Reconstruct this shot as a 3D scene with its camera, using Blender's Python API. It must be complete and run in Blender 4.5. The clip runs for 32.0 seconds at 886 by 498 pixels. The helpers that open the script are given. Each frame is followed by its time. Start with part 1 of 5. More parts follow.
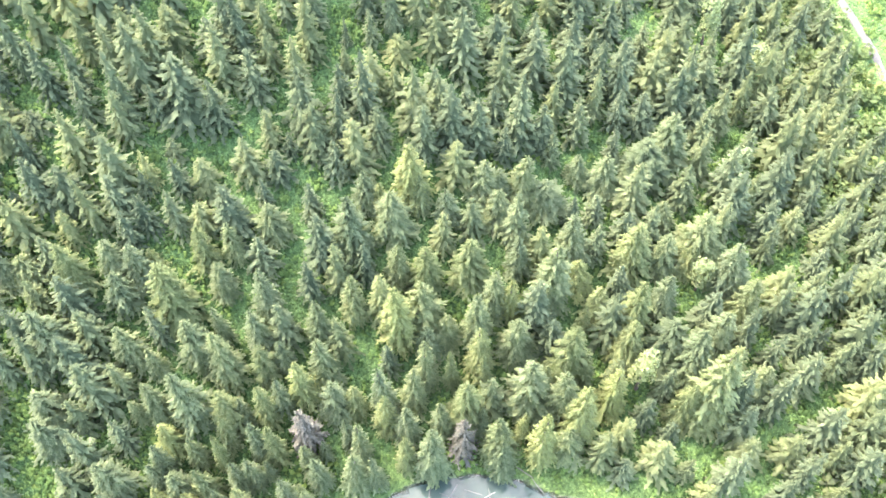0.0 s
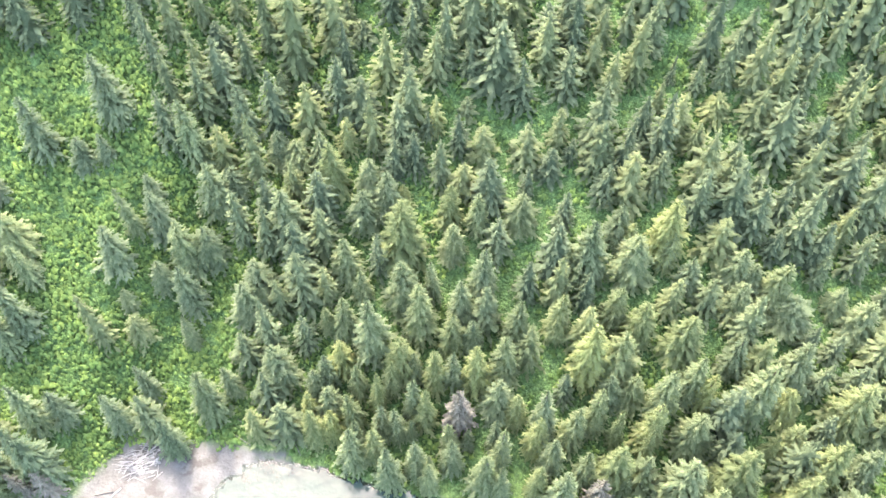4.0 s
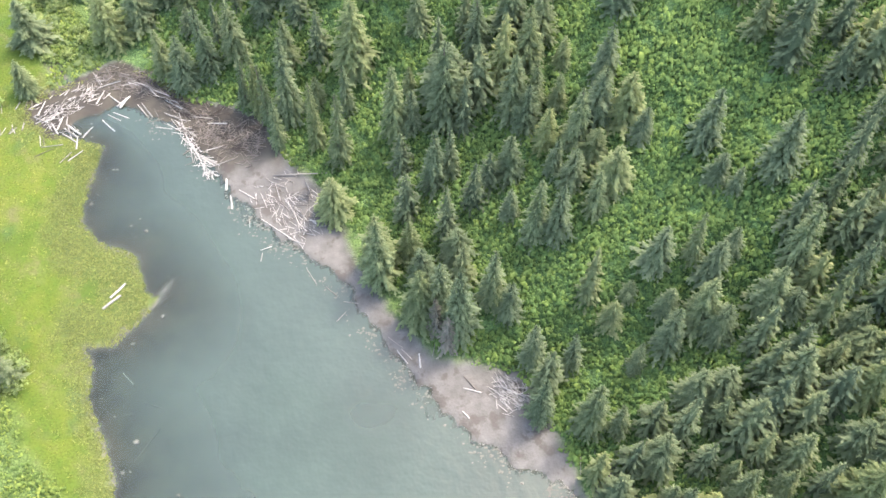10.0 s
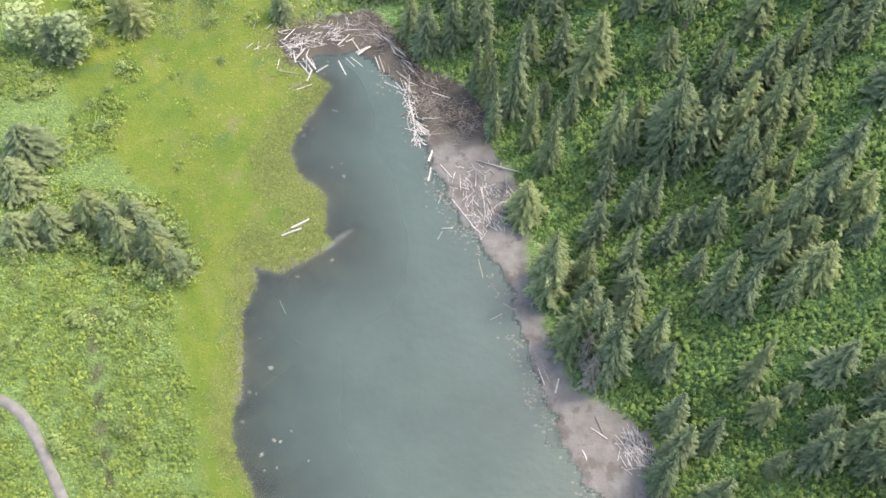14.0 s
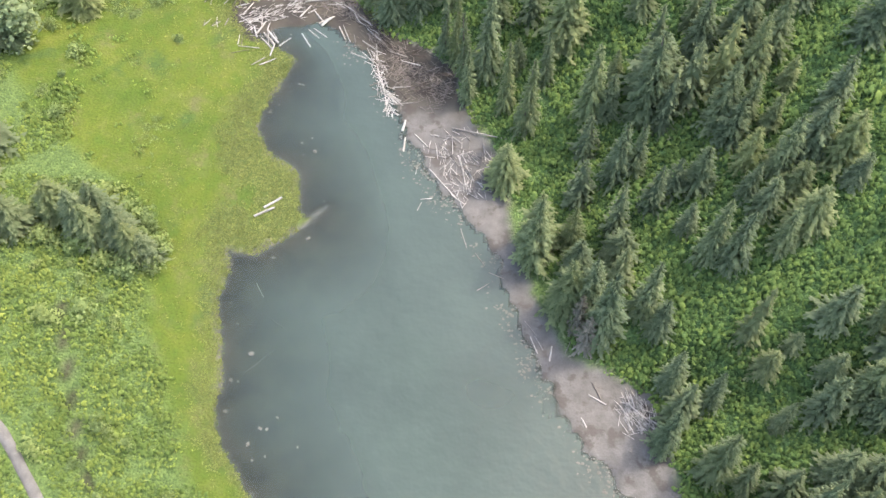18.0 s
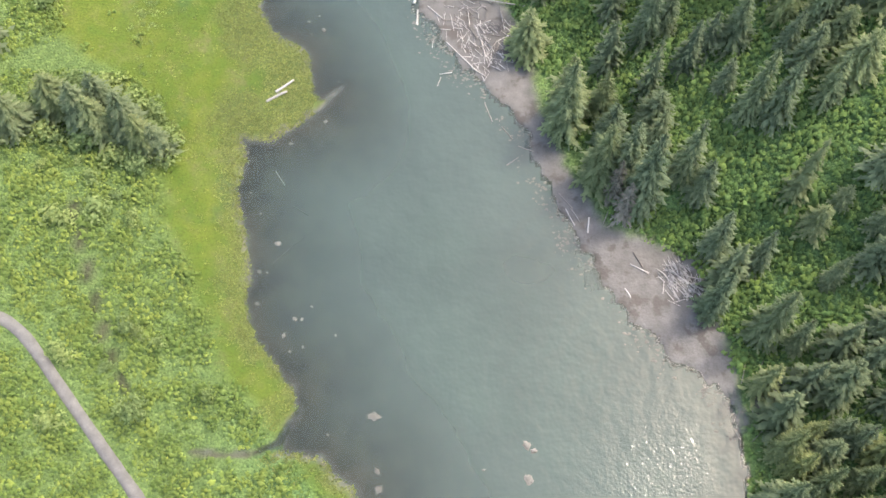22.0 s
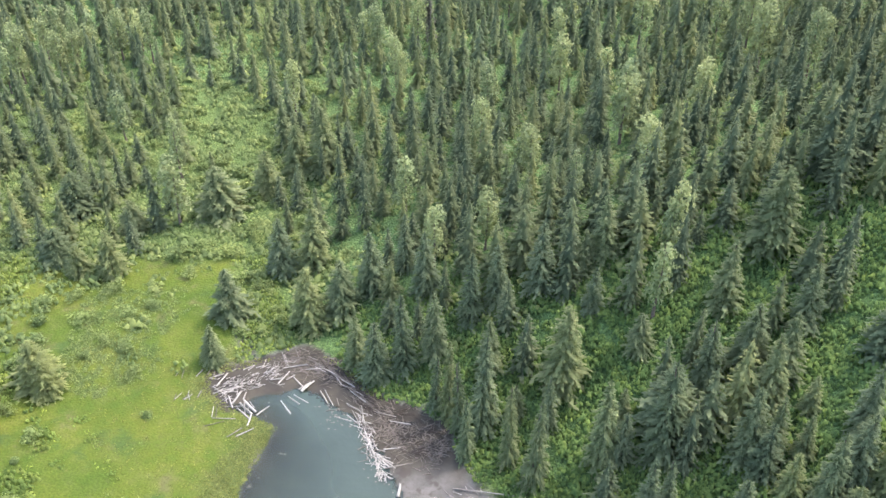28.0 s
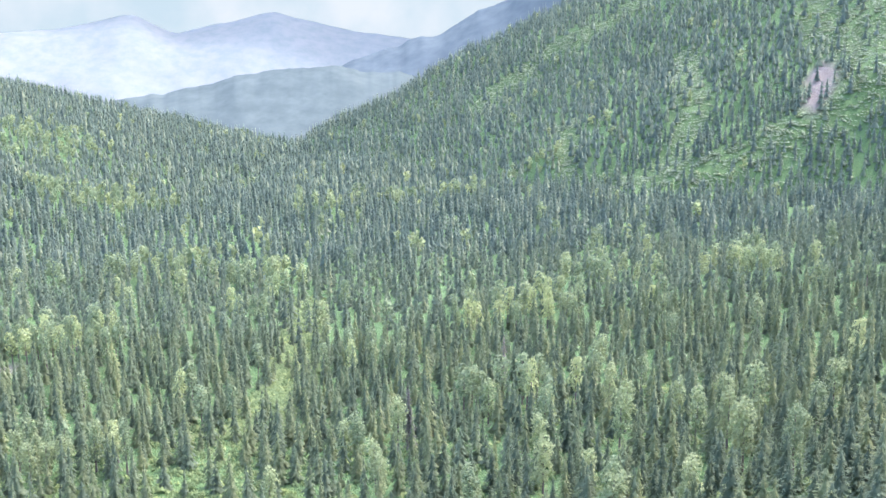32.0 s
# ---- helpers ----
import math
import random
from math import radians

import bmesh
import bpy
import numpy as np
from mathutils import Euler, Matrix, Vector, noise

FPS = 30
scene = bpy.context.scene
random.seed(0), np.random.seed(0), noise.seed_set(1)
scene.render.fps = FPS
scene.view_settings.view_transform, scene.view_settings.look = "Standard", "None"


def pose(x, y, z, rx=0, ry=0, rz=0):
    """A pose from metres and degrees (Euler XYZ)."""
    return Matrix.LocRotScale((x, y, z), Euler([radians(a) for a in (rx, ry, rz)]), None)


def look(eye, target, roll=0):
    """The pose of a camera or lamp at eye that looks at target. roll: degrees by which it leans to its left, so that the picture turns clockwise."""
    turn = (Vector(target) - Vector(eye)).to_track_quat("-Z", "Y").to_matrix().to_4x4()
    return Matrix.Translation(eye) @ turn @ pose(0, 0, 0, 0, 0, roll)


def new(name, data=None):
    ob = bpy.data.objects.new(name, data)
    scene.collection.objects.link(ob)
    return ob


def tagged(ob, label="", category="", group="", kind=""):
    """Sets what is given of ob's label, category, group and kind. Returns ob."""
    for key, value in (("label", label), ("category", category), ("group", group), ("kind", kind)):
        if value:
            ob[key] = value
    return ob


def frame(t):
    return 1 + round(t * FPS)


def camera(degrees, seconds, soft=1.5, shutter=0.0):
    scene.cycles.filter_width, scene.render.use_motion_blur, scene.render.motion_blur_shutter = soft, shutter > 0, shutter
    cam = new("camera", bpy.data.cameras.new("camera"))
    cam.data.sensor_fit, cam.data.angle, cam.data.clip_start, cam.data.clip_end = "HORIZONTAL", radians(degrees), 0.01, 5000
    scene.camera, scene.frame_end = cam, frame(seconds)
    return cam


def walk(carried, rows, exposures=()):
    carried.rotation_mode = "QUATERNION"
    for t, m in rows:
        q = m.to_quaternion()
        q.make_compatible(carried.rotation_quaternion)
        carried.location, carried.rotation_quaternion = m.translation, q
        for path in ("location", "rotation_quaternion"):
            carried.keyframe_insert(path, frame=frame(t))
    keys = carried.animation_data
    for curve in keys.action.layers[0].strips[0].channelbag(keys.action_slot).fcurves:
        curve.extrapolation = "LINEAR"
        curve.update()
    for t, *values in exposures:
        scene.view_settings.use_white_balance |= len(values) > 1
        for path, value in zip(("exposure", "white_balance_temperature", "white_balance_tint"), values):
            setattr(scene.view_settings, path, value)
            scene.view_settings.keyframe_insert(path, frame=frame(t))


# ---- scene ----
# A mountain lake between a spruce slope and a wet meadow, seen from a hovering drone. North is +y.
CAM_FOV = 49.47
cam = camera(CAM_FOV, 32.0)
PATH = [
    (0, (3.27, -1.82, 131.51), (49.86, -13.16, 43.76), -0.63),
    (0.5, (3.16, -1.95, 131.17), (50.53, -10.99, 43.56), -0.08),
    (1, (3.03, -2.00, 131.02), (51.08, -8.39, 43.56), 0.32),
    (1.5, (2.90, -2.11, 131.02), (51.44, -5.33, 43.65), 0.47),
    (2, (2.91, -2.23, 131.10), (51.66, -2.02, 43.79), 0.45),
    (2.5, (3.02, -2.32, 131.06), (51.69, 1.41, 43.78), 0.52),
    (3, (3.08, -2.50, 131.08), (51.50, 4.34, 43.86), 0.51),
    (3.5, (3.21, -2.70, 131.09), (51.22, 7.05, 43.91), 0.30),
    (5.5, (6.64, -2.97, 131.86), (48.76, 20.46, 44.24), -0.19),
    (6, (7.01, -2.86, 132.07), (47.21, 23.89, 44.50), -0.31),
    (6.5, (7.28, -2.80, 131.79), (45.69, 27.01, 44.40), -0.38),
    (7, (7.39, -2.81, 131.58), (43.95, 29.82, 44.41), -0.45),
    (7.5, (7.54, -2.82, 131.49), (42.18, 32.29, 44.50), -0.55),
    (8, (7.65, -2.77, 131.36), (38.76, 36.14, 44.65), -0.42),
    (8.5, (7.75, -2.63, 131.09), (34.81, 39.76, 44.65), -0.28),
    (9, (7.84, -2.52, 130.75), (30.50, 42.95, 44.62), -0.04),
    (9.5, (8.10, -2.41, 130.55), (25.78, 45.65, 44.66), 0.22),
    (10, (8.63, -1.73, 130.53), (20.53, 48.12, 44.66), 0.35),
    (10.5, (9.14, -0.98, 130.50), (14.80, 49.96, 44.63), 0.39),
    (11, (9.61, -0.39, 130.34), (9.33, 50.97, 44.53), 0.35),
    (11.5, (9.91, -0.17, 130.04), (4.49, 51.17, 44.40), 0.45),
    (12, (10.04, -0.14, 129.90), (4.40, 51.10, 44.22), 0.32),
    (12.5, (10.09, -0.08, 129.94), (4.00, 51.00, 44.19), 0.23),
    (13, (10.25, -0.01, 130.03), (2.83, 50.83, 44.23), 0.19),
    (13.5, (10.35, 0.12, 129.99), (2.64, 50.85, 44.17), 0.06),
    (14, (10.29, 0.29, 129.58), (3.08, 50.88, 43.62), 0.04),
    (14.5, (10.10, 0.50, 128.83), (3.38, 50.89, 42.72), 0.01),
    (16.5, (9.37, 0.51, 125.84), (4.49, 50.64, 39.45), -0.06),
    (17, (9.15, 0.49, 125.03), (4.74, 50.61, 38.61), 0.07),
    (17.5, (8.68, 0.50, 124.23), (4.64, 50.55, 37.76), 0.08),
    (18, (7.79, 0.57, 123.49), (4.26, 50.51, 36.93), 0.28),
    (18.5, (6.23, 0.53, 122.80), (3.02, 50.31, 36.13), 0.21),
    (19, (4.31, 0.25, 122.01), (1.15, 50.27, 35.47), -0.16),
    (19.5, (2.65, -0.03, 121.13), (-0.15, 50.12, 34.66), -0.17),
    (20, (1.51, -0.32, 120.27), (-0.90, 49.95, 33.86), -0.21),
    (20.5, (0.92, -0.63, 119.37), (-0.91, 49.78, 33.02), -0.07),
    (21, (0.58, -0.89, 118.54), (-0.69, 47.15, 30.85), -0.01),
    (21.5, (0.29, -0.81, 117.73), (-0.56, 41.75, 27.24), -0.13),
    (22, (0.11, -0.53, 116.92), (-0.41, 40.71, 25.82), -0.13),
    (22.5, (0.04, -0.32, 116.21), (-0.20, 40.71, 25.01), -0.12),
    (23, (0.00, 0.00, 115.47), (0.01, 40.78, 24.16), -0.15),
    (23.5, (-0.04, 0.35, 114.81), (0.26, 40.99, 23.44), -0.15),
    (24, (0.02, 0.84, 114.21), (0.74, 45.31, 24.64), -0.06),
    (24.5, (0.08, 1.31, 113.82), (1.25, 50.82, 26.95), -0.00),
    (25, (0.02, 1.86, 113.38), (1.79, 56.25, 29.49), 0.07),
    (25.5, (-0.13, 2.24, 113.13), (2.26, 61.33, 32.49), 0.14),
    (27.5, (-0.64, 3.57, 112.29), (2.03, 79.57, 47.35), 0.09),
    (28, (-0.76, 3.83, 111.79), (0.91, 83.64, 51.56), 0.05),
    (28.5, (-0.82, 3.88, 111.11), (1.11, 87.22, 55.87), 0.07),
    (29, (-0.87, 3.89, 110.38), (1.55, 90.39, 60.26), 0.05),
    (29.5, (-0.91, 3.98, 109.66), (1.96, 93.00, 64.19), 0.06),
    (30, (-0.94, 3.98, 108.98), (2.35, 95.26, 68.27), -0.02),
    (30.5, (-1.02, 3.92, 108.29), (2.68, 97.23, 72.51), -0.05),
    (31, (-1.13, 3.79, 107.62), (2.97, 98.85, 76.86), -0.10),
    (31.5, (-1.28, 3.60, 106.94), (3.11, 100.16, 81.31), -0.17),
    (32, (-1.45, 3.45, 106.27), (3.02, 101.19, 85.63), -0.02),
]
EXPOSURES = [(0.0, 4.2, 7150, 11), (4.0, 4.1, 7200, 11), (7.0, 3.86, 7250, 11), (8.0, 3.76, 7250, 11), (9.2, 3.48, 7250, 11), (11.0, 3.06, 7250, 11), (12.5, 2.92, 7250, 11), (14.0, 2.88, 7250, 11), (20.0, 2.85, 7300, 11),
             (26.0, 2.74, 7200, 11), (29.0, 2.96, 6700, 13), (30.0, 3.1, 6400, 17), (31.0, 3.23, 6100, 21), (32.0, 3.28, 5850, 23)]
walk(cam, [(t, look(eye, target, roll)) for t, eye, target, roll in PATH], EXPOSURES)

# ---- sky, sun ----
SUN_AZ, SUN_EL = radians(59), radians(58)        # azimuth clockwise from +y
world = bpy.data.worlds.new("sky")
scene.world = world
world.use_nodes = True
wn = world.node_tree.nodes
sky = wn.new("ShaderNodeTexSky")
sky.sky_type = 'NISHITA'
sky.sun_disc = False
sky.sun_elevation, sky.sun_rotation = SUN_EL, SUN_AZ
sky.air_density, sky.dust_density, sky.ozone_density = 1.0, 2.8, 1.0
wn["Background"].inputs["Strength"].default_value = 0.15
world.node_tree.links.new(sky.outputs[0], wn["Background"].inputs["Color"])
sun = new("sun", bpy.data.lights.new("sun", "SUN"))
sun.data.energy, sun.data.angle, sun.data.color = 0.55, radians(2.5), (1.0, 0.96, 0.90)
sun_way = Vector((math.sin(SUN_AZ) * math.cos(SUN_EL), math.cos(SUN_AZ) * math.cos(SUN_EL), math.sin(SUN_EL)))
sun.matrix_world = look((300 * sun_way.x, 300 * sun_way.y, 300 * sun_way.z), (0, 0, 0))


# ---- materials ----
def material(name, rough=0.85, spec=0.25):
    m = bpy.data.materials.new(name)
    m.use_nodes = True
    n, l = m.node_tree.nodes, m.node_tree.links
    b = n["Principled BSDF"]
    b.inputs["Roughness"].default_value = rough
    b.inputs["Specular IOR Level"].default_value = spec
    return m, n, l, b


def ramp(n, stops):
    r = n.new("ShaderNodeValToRGB")
    e = r.color_ramp.elements
    while len(e) < len(stops):
        e.new(0.5)
    for k, (p, c) in enumerate(stops):
        e[k].position, e[k].color = p, (*c, 1)
    return r


def mix(n, l, fac, a, b, how='MIX'):
    x = n.new("ShaderNodeMix")
    x.data_type, x.blend_type = 'RGBA', how
    for sock, v in ((x.inputs[0], fac), (x.inputs[6], a), (x.inputs[7], b)):
        if isinstance(v, bpy.types.NodeSocket):
            l.new(v, sock)
        elif isinstance(v, (int, float)):
            sock.default_value = v
        else:
            sock.default_value = (*v, 1)
    return x.outputs[2]


def tex(n, l, scale, detail=4, rough=0.6, kind="noise"):
    g = n.new("ShaderNodeNewGeometry")
    t = n.new("ShaderNodeTexNoise" if kind == "noise" else "ShaderNodeTexVoronoi")
    t.inputs["Scale"].default_value = scale
    if kind == "noise":
        t.inputs["Detail"].default_value, t.inputs["Roughness"].default_value = detail, rough
    l.new(g.outputs["Position"], t.inputs["Vector"])
    return t


def attr(n, name):
    a = n.new("ShaderNodeAttribute")
    a.attribute_name = name
    return a.outputs["Fac"]


def bump(n, l, b, height, strength, distance):
    k = n.new("ShaderNodeBump")
    k.inputs["Strength"].default_value, k.inputs["Distance"].default_value = strength, distance
    l.new(height, k.inputs["Height"])
    l.new(k.outputs[0], b.inputs["Normal"])


def steps(n, l, value, a, b):
    r = n.new("ShaderNodeMapRange")
    r.interpolation_type = 'SMOOTHSTEP'
    r.inputs[1].default_value, r.inputs[2].default_value = a, b
    l.new(value, r.inputs[0])
    return r.outputs[0]


def foliage(name, dark, light, warm, translucent=0.25, from_object=False, rough=0.75, patches=False):
    """Leaves and needles: young needle tips lighter than the inside, other leaves lighter by their tip field, each
    plant a little different.
    """
    m, n, l, b = material(name, rough, 0.08)
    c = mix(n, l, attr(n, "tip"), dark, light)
    if from_object:
        o = n.new("ShaderNodeObjectInfo")
        rnd = o.outputs["Random"]
    else:
        rnd = attr(n, "tint")
    c = mix(n, l, steps(n, l, rnd, 0.35, 1.0), c, warm, 'MIX')
    many = n.new("ShaderNodeMath")
    many.operation = 'MULTIPLY'
    many.inputs[1].default_value = 7.3
    l.new(rnd, many.inputs[0])
    own = n.new("ShaderNodeMath")
    own.operation = 'FRACT'
    l.new(many.outputs[0], own.inputs[0])
    shade = ramp(n, [(0.0, (0.80, 0.83, 0.83)), (0.6, (1.0, 1.0, 1.0)), (1.0, (1.18, 1.15, 1.04))])
    l.new(own.outputs[0], shade.inputs[0])
    c = mix(n, l, 1.0, c, shade.outputs[0], 'MULTIPLY')
    if patches:
        c = mix(n, l, steps(n, l, tex(n, l, 0.11, 3).outputs["Fac"], 0.46, 0.85), c, warm)
    t = tex(n, l, 1.3, 3)
    v = ramp(n, [(0.3, (0.76, 0.79, 0.76)), (0.7, (1.16, 1.14, 1.1))])
    l.new(t.outputs["Fac"], v.inputs[0])
    c = mix(n, l, 1.0, c, v.outputs[0], 'MULTIPLY')
    isl = n.new("ShaderNodeNewGeometry")
    w = ramp(n, [(0.0, (0.85, 0.87, 0.85)), (1.0, (1.14, 1.12, 1.09))])
    l.new(isl.outputs["Random Per Island"], w.inputs[0])
    c = mix(n, l, 1.0, c, w.outputs[0], 'MULTIPLY')
    l.new(c, b.inputs["Base Color"])
    tr = n.new("ShaderNodeBsdfTranslucent")
    l.new(c, tr.inputs[0])
    ms = n.new("ShaderNodeMixShader")
    ms.inputs[0].default_value = translucent
    l.new(b.outputs[0], ms.inputs[1])
    l.new(tr.outputs[0], ms.inputs[2])
    l.new(ms.outputs[0], n["Material Output"].inputs[0])
    return m


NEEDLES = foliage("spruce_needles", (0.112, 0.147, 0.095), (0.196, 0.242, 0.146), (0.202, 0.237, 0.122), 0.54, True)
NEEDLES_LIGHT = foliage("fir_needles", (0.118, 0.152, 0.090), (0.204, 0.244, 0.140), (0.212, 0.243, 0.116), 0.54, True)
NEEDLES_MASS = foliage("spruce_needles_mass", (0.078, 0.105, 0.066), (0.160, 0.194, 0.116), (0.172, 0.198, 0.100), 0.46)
# Haze is mixed into the next two needle colours, most into the far one.
NEEDLES_MID_HAZED = foliage("valley_spruce_needles_hazed", (0.085, 0.115, 0.082), (0.168, 0.204, 0.138), (0.182, 0.210, 0.126), 0.48)
NEEDLES_FAR_HAZED = foliage("far_spruce_needles_hazed", (0.096, 0.131, 0.104), (0.178, 0.219, 0.165), (0.198, 0.231, 0.158), 0.5)
DEAD_NEEDLES = foliage("dead_needles", (0.13, 0.120, 0.102), (0.200, 0.186, 0.160), (0.215, 0.198, 0.168), 0.4, True)
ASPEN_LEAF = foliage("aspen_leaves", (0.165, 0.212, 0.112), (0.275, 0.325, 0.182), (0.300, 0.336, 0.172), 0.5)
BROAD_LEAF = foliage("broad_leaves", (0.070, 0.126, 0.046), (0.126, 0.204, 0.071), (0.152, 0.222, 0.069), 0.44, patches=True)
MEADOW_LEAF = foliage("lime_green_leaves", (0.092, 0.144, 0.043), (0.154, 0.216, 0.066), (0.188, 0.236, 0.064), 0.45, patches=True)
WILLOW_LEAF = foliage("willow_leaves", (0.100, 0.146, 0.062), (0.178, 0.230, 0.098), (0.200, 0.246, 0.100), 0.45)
# Paler and greyer than near brush: distance haze is part of this leaf colour.
BRUSH_LEAF_HAZED = foliage("hazed_brush_leaves", (0.172, 0.212, 0.142), (0.215, 0.258, 0.168), (0.230, 0.268, 0.172), 0.5)
SEDGE = foliage("sedge_blades", (0.125, 0.152, 0.052), (0.175, 0.200, 0.072), (0.195, 0.210, 0.080), 0.5)


def make_bark():
    m, n, l, b = material("bark", 0.9)
    t = tex(n, l, 6, 6)
    r = ramp(n, [(0.3, (0.07, 0.055, 0.045)), (0.7, (0.19, 0.155, 0.125))])
    l.new(t.outputs["Fac"], r.inputs[0])
    l.new(r.outputs[0], b.inputs["Base Color"])
    bump(n, l, b, t.outputs["Fac"], 0.6, 0.05)
    return m


def make_driftwood(name, stops):
    m, n, l, b = material(name, 0.8)
    o = n.new("ShaderNodeObjectInfo")
    base = ramp(n, stops)
    l.new(o.outputs["Random"], base.inputs[0])
    t = tex(n, l, 3.5, 6, 0.7)
    v = ramp(n, [(0.3, (0.6, 0.58, 0.55)), (0.65, (1.05, 1.05, 1.05))])
    l.new(t.outputs["Fac"], v.inputs[0])
    l.new(mix(n, l, 1.0, base.outputs[0], v.outputs[0], 'MULTIPLY'), b.inputs["Base Color"])
    bump(n, l, b, t.outputs["Fac"], 0.5, 0.04)
    return m


def make_gravel():
    m, n, l, b = material("gravel", 0.95)
    t, f = tex(n, l, 0.9, 5), tex(n, l, 9, 4)
    r = ramp(n, [(0.3, (0.078, 0.074, 0.069)), (0.7, (0.122, 0.117, 0.108))])
    l.new(t.outputs["Fac"], r.inputs[0])
    v = ramp(n, [(0.3, (0.75, 0.75, 0.75)), (0.7, (1.15, 1.15, 1.15))])
    l.new(f.outputs["Fac"], v.inputs[0])
    l.new(mix(n, l, 1.0, r.outputs[0], v.outputs[0], 'MULTIPLY'), b.inputs["Base Color"])
    bump(n, l, b, f.outputs["Fac"], 0.5, 0.05)
    return m


def make_ground():
    """Forest floor, meadow, mud and scree by the covers laid on the sheet."""
    m, n, l, b = material("ground_cover", 0.95, 0.15)
    big, mid, fine = tex(n, l, 0.06, 4), tex(n, l, 0.45, 5), tex(n, l, 3.2, 5)
    leaf = tex(n, l, 2.4, kind="cells")
    leaf.inputs["Randomness"].default_value = 1.0
    grey = n.new("ShaderNodeSeparateColor")
    l.new(leaf.outputs["Color"], grey.inputs[0])
    floor_ = ramp(n, [(0.0, (0.050, 0.090, 0.034)), (0.5, (0.076, 0.130, 0.047)), (1.0, (0.104, 0.166, 0.058))])
    l.new(grey.outputs[0], floor_.inputs[0])
    dome = n.new("ShaderNodeMath")
    dome.operation = 'SUBTRACT'
    dome.inputs[0].default_value = 1.0
    l.new(leaf.outputs["Distance"], dome.inputs[1])
    mead = ramp(n, [(0.30, (0.048, 0.078, 0.013)), (0.50, (0.064, 0.086, 0.014)), (0.68, (0.080, 0.096, 0.024))])
    l.new(mid.outputs["Fac"], mead.inputs[0])
    mead_big = ramp(n, [(0.36, (0.70, 0.84, 0.78)), (0.64, (1.14, 1.06, 1.0))])
    l.new(big.outputs["Fac"], mead_big.inputs[0])
    meadow = mix(n, l, 1.0, mead.outputs[0], mead_big.outputs[0], 'MULTIPLY')
    straw = tex(n, l, 0.22, 6, 0.72)
    meadow = mix(n, l, steps(n, l, straw.outputs["Fac"], 0.54, 0.70), meadow, (0.086, 0.088, 0.034))
    meadow = mix(n, l, steps(n, l, tex(n, l, 0.14, 5, 0.7).outputs["Fac"], 0.55, 0.72), meadow, (0.040, 0.068, 0.018))
    reed = ramp(n, [(0.30, (0.050, 0.062, 0.022)), (0.50, (0.076, 0.088, 0.032)), (0.70, (0.104, 0.112, 0.050))])
    l.new(tex(n, l, 1.7, 4, 0.7).outputs["Fac"], reed.inputs[0])
    meadow = mix(n, l, attr(n, "sedge"), meadow, reed.outputs[0])
    mud = ramp(n, [(0.30, (0.062, 0.059, 0.054)), (0.52, (0.086, 0.082, 0.076)), (0.72, (0.110, 0.106, 0.098))])
    l.new(mid.outputs["Fac"], mud.inputs[0])
    scree = ramp(n, [(0.3, (0.130, 0.108, 0.086)), (0.7, (0.185, 0.158, 0.130))])
    l.new(big.outputs["Fac"], scree.inputs[0])
    lime = ramp(n, [(0.0, (0.054, 0.086, 0.027)), (1.0, (0.098, 0.140, 0.045))])
    l.new(grey.outputs[0], lime.inputs[0])
    c = mix(n, l, attr(n, "lime"), floor_.outputs[0], lime.outputs[0])
    c = mix(n, l, attr(n, "meadow"), c, meadow)
    c = mix(n, l, attr(n, "scree"), c, scree.outputs[0])
    bed = ramp(n, [(0.35, (0.018, 0.015, 0.012)), (0.68, (0.056, 0.048, 0.034))])
    l.new(tex(n, l, 0.16, 4).outputs["Fac"], bed.inputs[0])
    v = ramp(n, [(0.30, (0.66, 0.68, 0.66)), (0.70, (1.22, 1.22, 1.18))])
    l.new(fine.outputs["Fac"], v.inputs[0])
    c = mix(n, l, 1.0, c, v.outputs[0], 'MULTIPLY')
    silt = ramp(n, [(0.32, (0.84, 0.83, 0.82)), (0.68, (1.10, 1.10, 1.10))])
    l.new(tex(n, l, 7.0, 4).outputs["Fac"], silt.inputs[0])
    wet_mud = mix(n, l, 1.0, mud.outputs[0], silt.outputs[0], 'MULTIPLY')
    puddle = steps(n, l, tex(n, l, 0.28, 5, 0.66).outputs["Fac"], 0.52, 0.62)
    wet_mud = mix(n, l, puddle, wet_mud, (0.052, 0.046, 0.040))
    c = mix(n, l, attr(n, "mud"), c, wet_mud)
    c = mix(n, l, attr(n, "bed"), c, bed.outputs[0])
    l.new(c, b.inputs["Base Color"])
    lumps = n.new("ShaderNodeMath")
    lumps.operation = 'MULTIPLY_ADD'
    l.new(dome.outputs[0], lumps.inputs[0])
    lumps.inputs[1].default_value = 0.8
    l.new(fine.outputs["Fac"], lumps.inputs[2])
    tame = n.new("ShaderNodeMath")
    tame.operation = 'MULTIPLY_ADD'
    l.new(attr(n, "mud"), tame.inputs[0])
    tame.inputs[1].default_value, tame.inputs[2].default_value = -0.75, 0.9
    calm = n.new("ShaderNodeMath")
    calm.operation, calm.use_clamp = 'MULTIPLY_ADD', True
    l.new(attr(n, "meadow"), calm.inputs[0])
    calm.inputs[1].default_value = -0.6
    l.new(tame.outputs[0], calm.inputs[2])
    k = n.new("ShaderNodeBump")
    k.inputs["Distance"].default_value = 0.35
    l.new(calm.outputs[0], k.inputs["Strength"])
    l.new(lumps.outputs[0], k.inputs["Height"])
    l.new(k.outputs[0], b.inputs["Normal"])
    wet = n.new("ShaderNodeMath")
    wet.operation = 'MULTIPLY_ADD'
    l.new(attr(n, "mud"), wet.inputs[0])
    wet.inputs[1].default_value, wet.inputs[2].default_value = -0.4, 0.95
